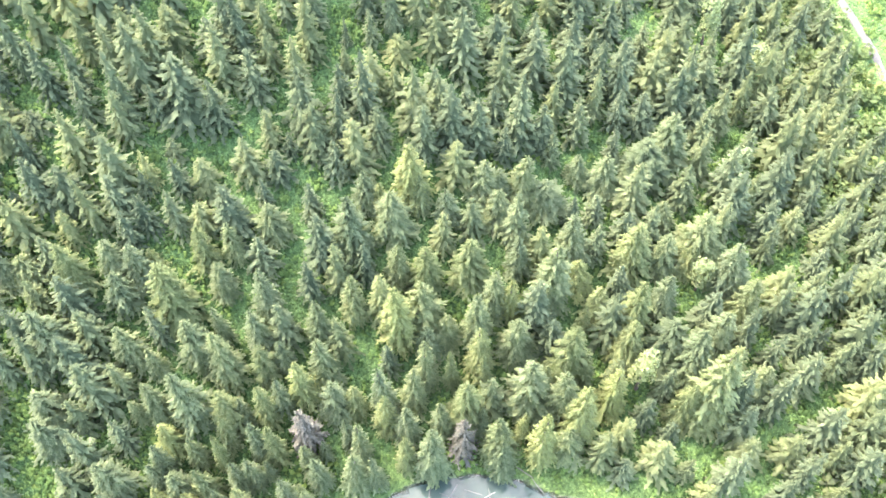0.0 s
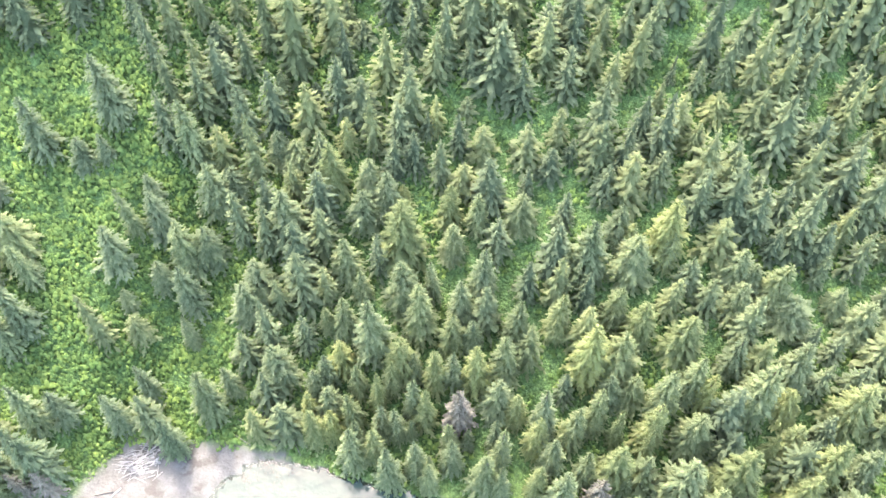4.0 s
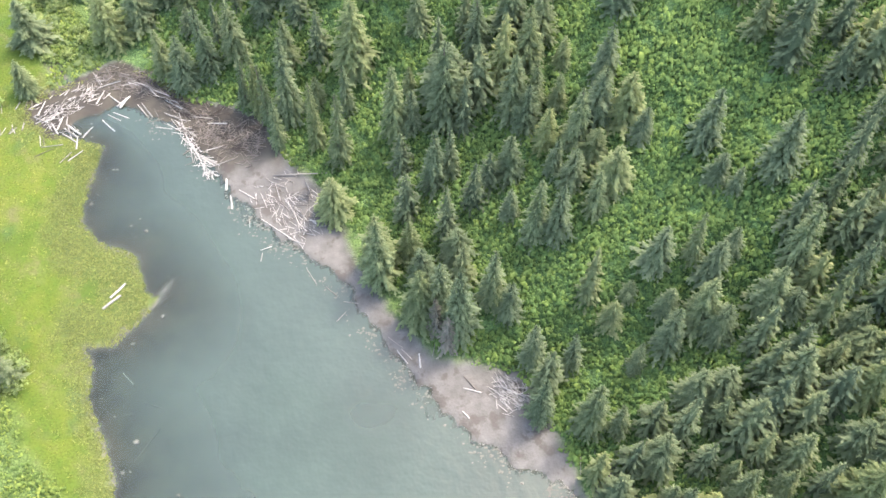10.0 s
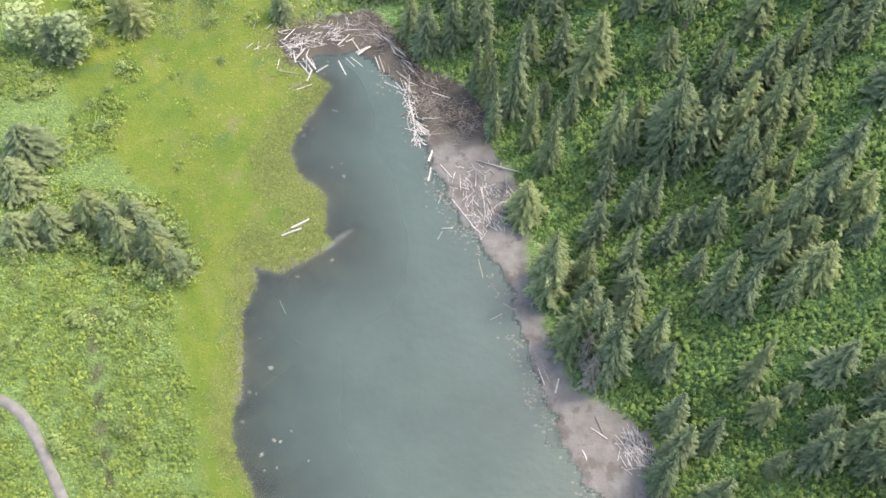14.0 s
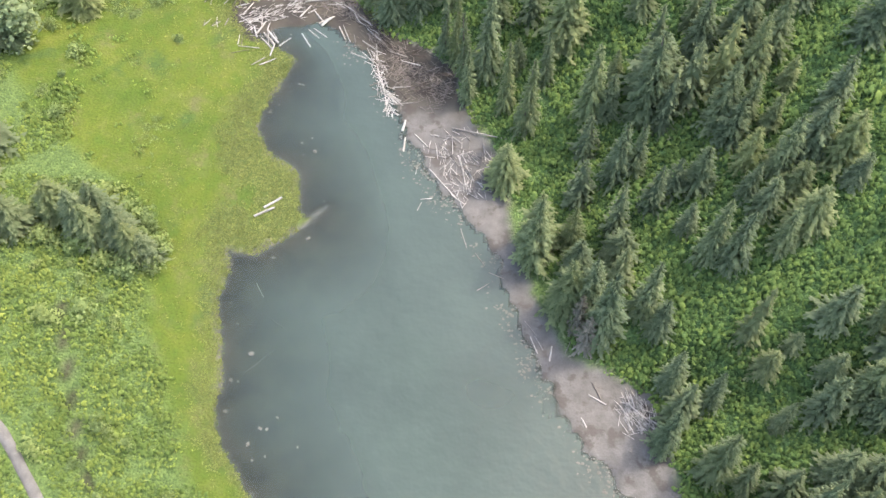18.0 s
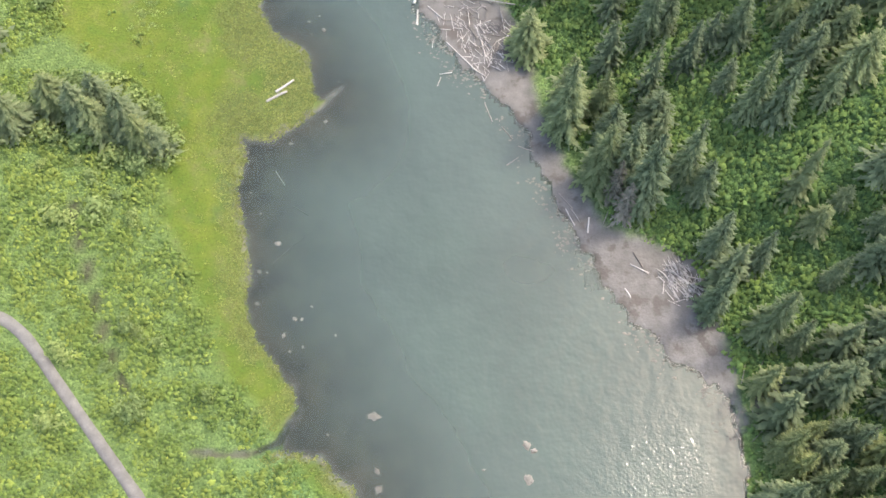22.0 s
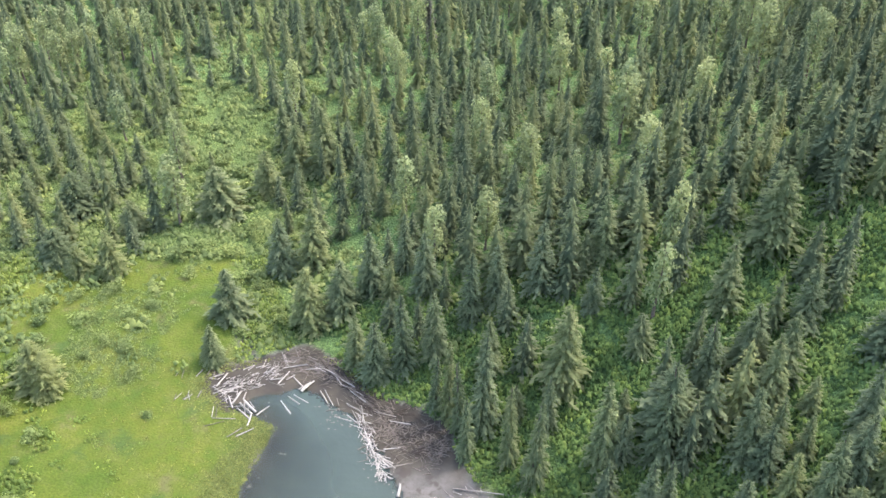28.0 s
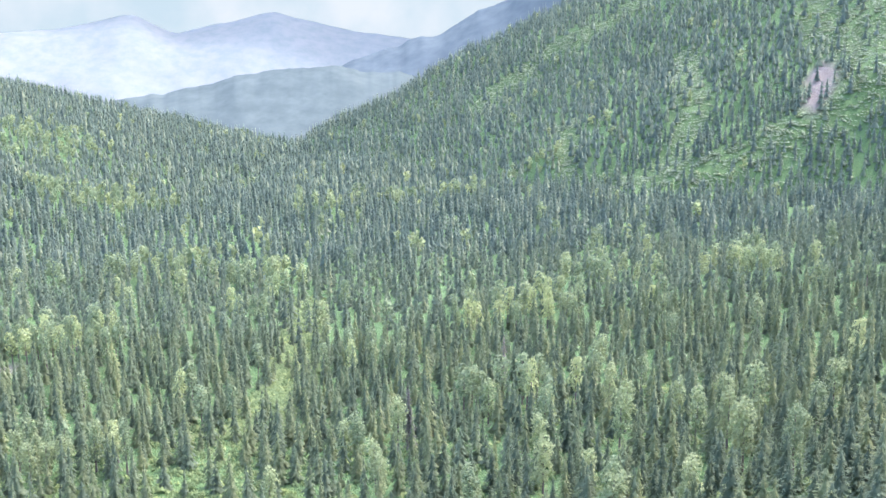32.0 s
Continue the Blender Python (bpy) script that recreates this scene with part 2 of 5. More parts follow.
    l.new(wet.outputs[0], b.inputs["Roughness"])
    return m


def make_water():
    """Silty lake water: clearer over the shallows, cloudy green over the deep middle."""
    m, n, l, b = material("lake_water", 0.06, 0.5)
    big = tex(n, l, 0.045, 4)
    silt = ramp(n, [(0.35, (0.028, 0.042, 0.036)), (0.65, (0.036, 0.054, 0.045))])
    l.new(big.outputs["Fac"], silt.inputs[0])
    l.new(silt.outputs[0], b.inputs["Base Color"])
    b.inputs["IOR"].default_value = 1.33
    wave, chop = tex(n, l, 3.0, 2), tex(n, l, 0.5, 2)
    add = n.new("ShaderNodeMath")
    add.operation = 'MULTIPLY_ADD'
    l.new(wave.outputs["Fac"], add.inputs[0])
    l.new(attr(n, "ripple"), add.inputs[1])
    l.new(chop.outputs["Fac"], add.inputs[2])
    k = n.new("ShaderNodeBump")
    k.inputs["Strength"].default_value, k.inputs["Distance"].default_value = 0.85, 0.10
    l.new(add.outputs[0], k.inputs["Height"])
    l.new(k.outputs[0], b.inputs["Normal"])
    clear = n.new("ShaderNodeBsdfTransparent")
    clear.inputs[0].default_value = (0.72, 0.80, 0.76, 1)
    gloss = n.new("ShaderNodeBsdfGlossy")
    gloss.inputs["Roughness"].default_value = 0.06
    l.new(k.outputs[0], gloss.inputs["Normal"])
    fr = n.new("ShaderNodeFresnel")
    fr.inputs[0].default_value = 1.33
    l.new(k.outputs[0], fr.inputs["Normal"])
    shallow = n.new("ShaderNodeMixShader")
    l.new(fr.outputs[0], shallow.inputs[0])
    l.new(clear.outputs[0], shallow.inputs[1])
    l.new(gloss.outputs[0], shallow.inputs[2])
    ms = n.new("ShaderNodeMixShader")
    l.new(attr(n, "cloudy"), ms.inputs[0])
    l.new(shallow.outputs[0], ms.inputs[1])
    l.new(b.outputs[0], ms.inputs[2])
    l.new(ms.outputs[0], n["Material Output"].inputs[0])
    return m


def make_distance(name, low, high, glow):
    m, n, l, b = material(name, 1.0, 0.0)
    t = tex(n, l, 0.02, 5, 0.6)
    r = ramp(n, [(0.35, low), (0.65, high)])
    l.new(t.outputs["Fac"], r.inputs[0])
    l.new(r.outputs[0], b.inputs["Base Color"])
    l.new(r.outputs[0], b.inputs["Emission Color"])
    # the same colour glows faintly, standing in for haze
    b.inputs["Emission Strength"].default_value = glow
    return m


DRIFTWOOD = make_driftwood("driftwood", [(0.0, (0.078, 0.068, 0.060)), (0.35, (0.150, 0.137, 0.124)), (0.7, (0.235, 0.220, 0.204)), (1.0, (0.37, 0.352, 0.332))])
BLEACHED = make_driftwood("bleached_wood", [(0.0, (0.235, 0.222, 0.202)), (1.0, (0.36, 0.345, 0.32))])
WET_WOOD = make_driftwood("wet_brown_wood", [(0.0, (0.028, 0.021, 0.018)), (0.6, (0.064, 0.050, 0.043)), (1.0, (0.17, 0.15, 0.132))])
SCUM = make_driftwood("foam_and_weed", [(0.0, (0.085, 0.080, 0.068)), (1.0, (0.125, 0.119, 0.104))])
BARK, GRAVEL, GROUND, WATER = make_bark(), make_gravel(), make_ground(), make_water()


# ---- mesh helpers ----
def mesh_np(name, verts, tris, mat, **fields):
    """A triangle mesh from arrays, with float fields on its points."""
    me = bpy.data.meshes.new(name)
    verts, tris = np.asarray(verts, np.float32), np.asarray(tris, np.int32)
    me.vertices.add(len(verts))
    me.vertices.foreach_set("co", verts.ravel())
    me.loops.add(tris.size)
    me.loops.foreach_set("vertex_index", tris.ravel())
    me.polygons.add(len(tris))
    me.polygons.foreach_set("loop_start", np.arange(0, tris.size, 3, dtype=np.int32))
    for key, values in fields.items():
        me.attributes.new(key, 'FLOAT', 'POINT').data.foreach_set("value", np.asarray(values, np.float32))
    me.materials.append(mat)
    me.update()
    me.validate()
    return me


def smooth(me):
    me.polygons.foreach_set("use_smooth", np.ones(len(me.polygons), bool))
    return me


def part(name, me, parent, label=""):
    ob = new(name, me)
    ob.parent = parent
    if label:
        ob["label"] = label
    return ob


def turned(verts, yaw, scale, tilt=0.0):
    """Template verts turned about z, leaned a little and scaled."""
    c, s = math.cos(yaw), math.sin(yaw)
    v = verts * np.asarray(scale)
    x, z = v[:, 0] + tilt * v[:, 2], v[:, 2]
    return np.stack([c * x - s * v[:, 1], s * x + c * v[:, 1], z], 1)


def scatter(templates, places, rng, flat=1.0):
    """Many copies of template plants joined into arrays; places: x, y, z, height, width."""
    V, F, T, I, base = [], [], [], [], 0
    for x, y, z, tall, wide in places:
        v, f, tip = templates[rng.integers(len(templates))]
        V.append(turned(v, rng.uniform(0, 6.283), (wide, wide, tall), rng.normal(0, 0.02)) + (x, y, z))
        F.append(f + base)
        T.append(tip)
        I.append(np.full(len(v), rng.random()))
        base += len(v)
    return np.concatenate(V), np.concatenate(F), np.concatenate(T), np.concatenate(I)


# ---- the lie of the land ----
WEST_SHORE = [(-24.7, 106.4), (-26.0, 100.7), (-28.2, 95.5), (-28.2, 91.3), (-26.5, 88.1), (-20.6, 83.5), (-19.4, 76.2), (-17.0, 75.4), (-20.2, 71.9),
        (-24.8, 68.7), (-29.0, 69.0), (-28.1, 65.7), (-29.0, 61.0), (-27.0, 54.4), (-26.2, 51.0), (-26.0, 46.0), (-25.7, 41.7),
        (-23.4, 38.0), (-19.0, 32.9), (-18.4, 30.0), (-20.5, 24.6), (-15.0, 24.6), (-10.9, 20.6), (-7.0, 12.0), (-4.0, -10.0)]
EAST_SHORE = [(2.0, -38.0), (16.0, -46.0), (26.0, -36.0), (31.2, -26.2), (36.7, -16.5), (39.0, -8.5), (37.4, -2.2), (36.8, 8.0), (36.5, 18.0), (36.3, 28.0),
        (35.2, 35.0), (33.2, 43.0), (31.7, 50.2), (24.5, 53.2), (20.3, 54.8), (17.3, 61.0), (13.2, 69.0), (11.0, 77.6),
        (10.2, 87.0), (4.2, 96.0), (2.2, 101.0), (0.9, 106.2), (-4.2, 109.6), (-10.3, 113.2), (-13.8, 117.0), (-17.5, 120.8),
        (-22.0, 124.0), (-26.4, 121.8), (-31.0, 119.8), (-36.0, 118.6), (-36.4, 115.6), (-32.8, 111.2), (-28.5, 108.6)]
LAKE = WEST_SHORE + EAST_SHORE
MUD = [(36.0, 27.0), (34.2, 30.5), (31.0, 34.6), (27.5, 36.0), (24.6, 39.7), (20.1, 46.4), (15.3, 54.2), (12.1, 63.0),
       (9.4, 70.5), (5.5, 75.5), (1.0, 80.0), (-2.4, 86.0), (-5.4, 92.0), (-8.0, 97.5), (-9.8, 101.0), (-12.8, 106.0), (-15.0, 108.6), (-18.0, 110.8),
       (-22.0, 113.6), (-27.0, 112.6), (-30.0, 110.6), (-34.0, 109.0), (-38.5, 114.0), (-38.0, 122.0), (-22.0, 128.0), (-8.0, 118.0), (6.0, 107.0), (10.0, 98.0), (14.0, 84.0), (18.0, 66.0),
       (26.0, 58.0), (36.0, 52.0), (39.0, 40.0), (39.0, 27.0)]
TRAIL = [(-78.0, 37.0), (-66.0, 42.0), (-58.5, 42.3), (-54.0, 40.3), (-49.2, 34.4), (-43.2, 27.2), (-36.0, 18.8), (-28.0, 8.0), (-22.0, -6.0),
         (-18.0, -40.0), (0.0, -80.0), (45.0, -97.0), (83.0, -97.5), (91.0, -98.3), (102.0, -97.4), (150.0, -84.0)]
INLET = [(-30.8, 24.9), (-28.0, 24.6), (-23.9, 24.6), (-20.6, 26.1), (-19.2, 28.5), (-18.1, 29.6)]
SPIT = [(-15.6, 77.8), (-17.4, 75.8), (-18.6, 74.2)]
GULLY = [(-50.9, 58.9), (-49.4, 55.1), (-47.2, 49.0), (-45.0, 43.2), (-42.6, 37.5), (-39.7, 32.4)]
BROOK = [(-29.6, 120.0), (-30.6, 122.5), (-33.0, 128.5), (-35.5, 153.0), (-42.0, 167.0), (-43.5, 186.0), (-55.0, 221.0), (-41.0, 272.0), (-37.0, 306.0),
         (-40.0, 404.0), (-90.0, 560.0), (-145.0, 690.0), (-175.0, 1000.0)]


def distance(px, py, line, closed=False):
    """Distance of points from a polyline, and whether they lie inside it (closed)."""
    best, inside = np.full(px.shape, 1e9), np.zeros(px.shape, bool)
    ends = list(zip(line, line[1:] + line[:1])) if closed else list(zip(line, line[1:]))
    for (ax, ay), (bx, by) in ends:
        dx, dy = bx - ax, by - ay
        t = np.clip(((px - ax) * dx + (py - ay) * dy) / (dx * dx + dy * dy), 0, 1)
        best = np.minimum(best, np.hypot(px - ax - t * dx, py - ay - t * dy))
        if closed and ay != by:
            inside ^= ((ay > py) != (by > py)) & (px < dx * (py - ay) / dy + ax)
    return best, inside


def waves(x, y, size, seed, octaves=3):
    """Soft value noise between -1 and 1, on arrays."""
    out, amp, total = np.zeros(np.shape(x)), 1.0, 0.0
    for o in range(octaves):
        u, v = np.asarray(x) / size, np.asarray(y) / size
        i, j = np.floor(u), np.floor(v)
        fu, fv = u - i, v - j
        fu, fv = fu * fu * (3 - 2 * fu), fv * fv * (3 - 2 * fv)

        def h(a, b):
            k = np.sin(a * 127.1 + b * 311.7 + seed * 74.7 + o * 19.3) * 43758.5453
            return (k - np.floor(k)) * 2 - 1
        out += amp * ((h(i, j) * (1 - fu) + h(i + 1, j) * fu) * (1 - fv) + (h(i, j + 1) * (1 - fu) + h(i + 1, j + 1) * fu) * fv)
        total += amp
        amp, size = amp * 0.5, size * 0.5
    return out / total


def ease(v, a, b):
    t = np.clip((v - a) / (b - a), 0, 1)
    return t * t * (3 - 2 * t)


def shore(x, y):
    """Metres outward from the lake's edge (negative over the water), a little ragged."""
    d, inside = distance(x, y, LAKE, True)
    return np.where(inside, -d, d) + 0.55 * waves(x, y, 3.0, 3) + 0.25 * waves(x, y, 0.9, 5, 1)


def in_mud(x, y):
    d, inside = distance(x, y, MUD, True)
    return np.where(inside, d, -d) + 1.3 * waves(x, y, 4.0, 8) + 0.8 * waves(x, y, 1.7, 9, 2)


def foot(y):
    """Where the eastern slope begins."""
    return np.interp(y, [-120, -60, -40, 0, 35, 50, 58, 88, 100, 110, 120, 130, 150, 250, 400, 600, 1000, 1300],
                     [5, 24, 36, 38, 37, 34, 23, 13, 6, -3, -15, -24, -29, -40, -36, -100, -170, -180])


def land(x, y):
    """Height of dry land."""
    x, y = np.asarray(x, float), np.asarray(y, float)
    d = np.maximum(shore(x, y), 0)
    z = 0.30 * (1 - np.exp(-d / 1.2)) + 0.02 * np.minimum(d, 40)
    west = np.maximum(-x - 32, 0) * ease(-y, -118, -80)
    z = z + 0.075 * west
    e = np.maximum(x - foot(y), 0)
    slope = np.interp(y, [-140, -90, -55, -20, 90, 125, 180, 260, 500], [0.03, 0.05, 0.25, 0.52, 0.55, 0.45, 0.22, 0.12, 0.07])
    z = z + slope * (np.sqrt(e * e + 49) - 7)
    z = z - 0.03 * np.maximum(y - 230, 0)
    left = 0.22 * (np.interp(y, [200, 300, 600, 950, 1300], [-330, -260, -230, -190, -190]) - x)
    z = np.maximum(z, z * 0.2 + left * ease(y, 220, 500))
    mountain = 0.52 * (x - np.interp(y, [150, 300, 535, 650, 900, 1190], [640, 420, 275, 118, 0, -105])) - 12
    mountain = mountain + 14 * waves(x, y, 150, 21, 3)
    z = np.maximum(z, mountain)
    z = z - 0.55 * np.maximum(y - 1230, 0) - 0.25 * np.maximum(-700 - y, 0)
    far = np.hypot(x, y)
    z = np.maximum(z, -320 - 0.01 * far)
    rough = ease(d, 1, 12)
    return z + rough * (0.5 * waves(x, y, 11, 31) + 0.12 * waves(x, y, 2.2, 33)) + ease(far, 250, 700) * 7 * waves(x, y, 90, 41)


def ground_z(x, y):
    x, y = np.asarray(x, float), np.asarray(y, float)
    s, m = shore(x, y), in_mud(x, y)
    bed = -np.minimum(1.6 * np.maximum(-s, 0), 1.6) - 0.05
    west = x < foot(y) - 14
    bed = np.where(west, -np.minimum(0.07 * np.maximum(-s, 0) + 0.02 * np.maximum(-s - 9, 0) ** 1.5, 1.6) - 0.05, bed)
    flat = -0.22 + 0.27 * ease(m, 1.1, 1.8) + 0.010 * np.maximum(m, 0) + 0.025 * waves(x, y, 3.2, 51, 2)
    bed = np.where(m > -3, np.maximum(bed, np.where(m > 0, flat, flat + 0.80 * m)), bed)
    spit = -0.01 - 0.22 * np.maximum(distance(x, y, SPIT)[0] - 0.2, 0) + 0.09 * waves(x, y, 1.6, 69, 2)
    z = np.where(s > 0, land(x, y), np.maximum(bed, spit))
    z = z - np.where(s > 0, 0.35 * np.exp(-(distance(x, y, INLET)[0] / 0.6) ** 2), 0)
    b, _ = distance(x, y, BROOK)
    return z - np.where(s > 0, 0.6 * np.exp(-(b / 1.3) ** 2), 0) * (y < 420) * ease(y, 120, 124)


def axis_lines(lo, hi, step, far, fine_lo, fine_hi, near_lo, near_hi, most):
    """Grid lines: half a metre apart in the fine stretch, at most `most` apart as far as near_lo and near_hi, then ever wider."""
    a = list(np.arange(lo, fine_lo, step)) + list(np.arange(fine_lo, fine_hi, 0.5)) + list(np.arange(fine_hi, hi + 0.01, step))
    g, v, w = step, a[-1], a[0]
    while v < far:
        g = min(g * 1.13, most) if v < near_hi else g * 1.2
        v += g
        a.append(v)
    g = step
    while w > -far:
        g = min(g * 1.13, most) if w > near_lo else g * 1.2
        w -= g
        a.insert(0, w)
    return np.array(a)


STRIPS = [([(370, 750), (341, 713), (294, 648), (260, 638), (223, 638), (186, 637), (147, 636)], 15), ([(325, 735), (353, 713), (326, 646), (290, 636)], 20),
          ([(246, 840), (232, 787), (216, 713), (196, 675), (170, 652)], 11), ([(290, 1040), (249, 1024), (195, 1019), (150, 1029), (112, 1002), (87, 981)], 20),
          ([(138, 810), (128, 721), (117, 706)], 9), ([(60, 712), (119, 700), (170, 652)], 9), ([(400, 830), (335, 791), (325, 733)], 16)]


def bare(x, y):
    """The scree chute and the cut bank west of the brook, 0 to 1."""
    a = ease(-np.hypot((x - 290 + 8 * waves(x, y, 20, 63) - 0.35 * (y - 670)) / 15, (y - 676) / 34), -1.0, -0.75)
    return np.maximum(a, ease(-np.hypot((x + 137) / 9, (y - 319) / 11), -1.0, -0.6))


def glade(x, y):
    """Open brushy ground in the avalanche strips, 0 to 1."""
    best = np.zeros(np.shape(x))
    for line, half in STRIPS:
        d = distance(x, y, line)[0] + 6 * waves(x, y, 25, 101, 2)
        best = np.maximum(best, ease(-d, -1.5 * half, -0.7 * half))
    return np.maximum(best, 0.2 * ease(waves(x, y, 30, 103, 2), 0.1, 0.5) * (x > 60) * (y > 560))


def build_ground():
    gx, gy = axis_lines(-90, 100, 1.6, 4600, -40, 44, -420, 480, 11.0), axis_lines(-60, 180, 1.6, 4600, 12, 126, -110, 1240, 10.0)
    X, Y = np.meshgrid(gx, gy)
    x, y = X.ravel(), Y.ravel()
    z = ground_z(x, y)
    n = len(gx)
    i = (np.arange(len(gy) - 1)[:, None] * n + np.arange(n - 1)[None]).ravel()
    tris = np.concatenate([np.stack([i, i + 1, i + n + 1], 1), np.stack([i, i + n + 1, i + n], 1)])
    s = shore(x, y)
    mead = meadow_cover(x, y, 24)
    mud = np.clip(np.where(s < 0.0, 1.0, ease(in_mud(x, y), 1.0, 2.5) * ease(-s, -2.6, -0.6)), 0, 1)
    mud = np.maximum(mud, ease(-s, -np.where(x > foot(y) - 12, 0.5, 1.3), 0.2) * ease(waves(x, y, 4, 61), -0.15, 0.25))
    mud = np.maximum(mud, 0.9 * ease(-s - 0.9 * waves(x, y, 2.2, 66, 2), -1.5, -0.5) * ease(-np.hypot((x + 22) / 6.5, (y - 71) / 4), -1.0, -0.6))
    mud = np.maximum(mud, ease(-np.hypot((x - 41 + 2 * waves(x, y, 4, 65)) / 3.6, (y - 31) / 5.5), -1.0, -0.5))
    mud = np.maximum(mud, 0.7 * ease(-distance(x, y, INLET)[0] - 0.6 * waves(x, y, 1.8, 68, 2), -0.7, -0.1))
    mud = np.maximum(mud, 0.7 * ease(-distance(x, y, SPIT)[0] - 0.9 * waves(x, y, 1.8, 67, 2), -0.75, -0.05))
    b, _ = distance(x, y, BROOK)
    mud = np.maximum(mud, ease(-b, -1.5, -0.6) * ease(-y, -140, -128))
    scree = bare(x, y)
    return smooth(mesh_np("ground", np.stack([x, y, z], 1), tris, GROUND, meadow=mead, sedge=0.45 * sedge_band(x, y), mud=mud, scree=scree, lime=np.maximum(ease(-x, 15, 30) * ease(-y, -240, -200) * (s > 0), np.maximum(0.5 * glade(x, y) * (y > 500), 0.8 * ease(-s, -6, -2) * (x > 0))), bed=np.maximum(ease(-z, 0.02, 0.12) * (s < 0.3), np.maximum(0.9 * ease(y, 94, 100) * ease(in_mud(x, y), -1, 1) * (s < 1), 0.8 * ease(-np.minimum(distance(x, y, GULLY)[0], distance(x, y, INLET)[0] + 0.3), -0.9, -0.25)))))


def meadow_cover(x, y, out=0.0):
    """The wet grass west of the lake: full near the water, fading under the bushes. out: metres farther out at the northern end."""
    edge = -out * ease(y, 72, 100) + np.interp(y, [18, 32, 41, 50, 64, 71, 82, 95, 111, 118, 130, 140, 150], [-13, -25, -30.5, -34.5, -40, -39, -46, -45, -53, -62, -72, -62, -49])
    m = ease(x - edge + 2.2 * waves(x, y, 7, 71), -2.5, 1.5) * ease(foot(y) - 2 - x, 0, 5) * ease(y, 14, 20) * ease(-y - 3 * waves(x, y, 9, 73), -153, -146) * np.where(y > 116, ease(-x, 29.5 + 0.15 * (y - 116), 34 + 0.15 * (y - 116)), 1.0)
    return m * (x < 12)


def sedge_band(x, y):
    """The belt of sedge along the meadow's waterline, 0 to 1."""
    s = shore(x, y)
    reach = np.interp(y, [20, 40, 60, 75, 85, 100, 112], [2.5, 3.5, 4.0, 8.5, 9.0, 7.0, 4.0])
    return ease(reach - s + 3.5 * waves(x, y, 5, 171, 2), -1.0, 4.0) * (x < -8) * (s > -0.5) * ease(y, 16, 22)


ground = tagged(new("ground", build_ground()), "grassy and brushy valley ground with muddy lake shore", "ground", kind="structure")


def build_water():
    gx, gy = np.arange(-44, 46, 0.7), np.arange(-52, 127, 0.7)
    X, Y = np.meshgrid(gx, gy)
    x, y = X.ravel(), Y.ravel()
    n = len(gx)
    i = (np.arange(len(gy) - 1)[:, None] * n + np.arange(n - 1)[None]).ravel()
    tris = np.concatenate([np.stack([i, i + 1, i + n + 1], 1), np.stack([i, i + n + 1, i + n], 1)])
    keep = shore(x[tris].mean(1), y[tris].mean(1)) < 2.5
    depth = np.maximum(-ground_z(x, y), 0)
    cloudy = 1 - np.exp(-depth / (0.05 + 0.55 * ease(foot(y) - x, 12, 30)))
    ripple = 0.04 + 0.8 * ease(-np.hypot((x - 27) / 15, (y - 14) / 22), -1.2, -0.3) * ease(-shore(x, y), 1.5, 7)
    return smooth(mesh_np("water", np.stack([x, y, 0 * x], 1), tris[keep], WATER, cloudy=cloudy, ripple=ripple))


water = tagged(new("water", build_water()), "still grey-green silty lake water", "lake", kind="structure")


def build_trail():
    pts = []
    for (ax, ay), (bx, by) in zip(TRAIL, TRAIL[1:]):
        k = max(int(math.hypot(bx - ax, by - ay) / 1.0), 1)
        pts += [(ax + (bx - ax) * j / k, ay + (by - ay) * j / k) for j in range(k)]
    p = np.array(pts)
    for _ in range(12):
        p[1:-1] = (p[:-2] + 2 * p[1:-1] + p[2:]) / 4
    t = np.gradient(p, axis=0)
    t /= np.linalg.norm(t, axis=1)[:, None]
    side = np.stack([-t[:, 1], t[:, 0]], 1)
    wide = 0.70 + 0.09 * waves(p[:, 0], p[:, 1], 3, 77)
    cols = []
    mid = land(p[:, 0], p[:, 1])
    for k, drop in ((-1.35, -0.5), (-1.0, 0.12), (0.0, 0.20), (1.0, 0.12), (1.35, -0.5)):
        q = p + side * (wide * k)[:, None]
        cols.append(np.stack([q[:, 0], q[:, 1], np.maximum(land(q[:, 0], q[:, 1]), mid - 0.2) + drop], 1))
    V = np.stack(cols, 1).reshape(-1, 3)
    i = (np.arange(len(p) - 1)[:, None] * 5 + np.arange(4)[None]).ravel()
    tris = np.concatenate([np.stack([i, i + 1, i + 6], 1), np.stack([i, i + 6, i + 5], 1)])
    return smooth(mesh_np("trail", V, tris, GRAVEL))


trail = tagged(new("trail", build_trail()), "narrow pale gravel trail through green bushes", "trail", kind="structure")


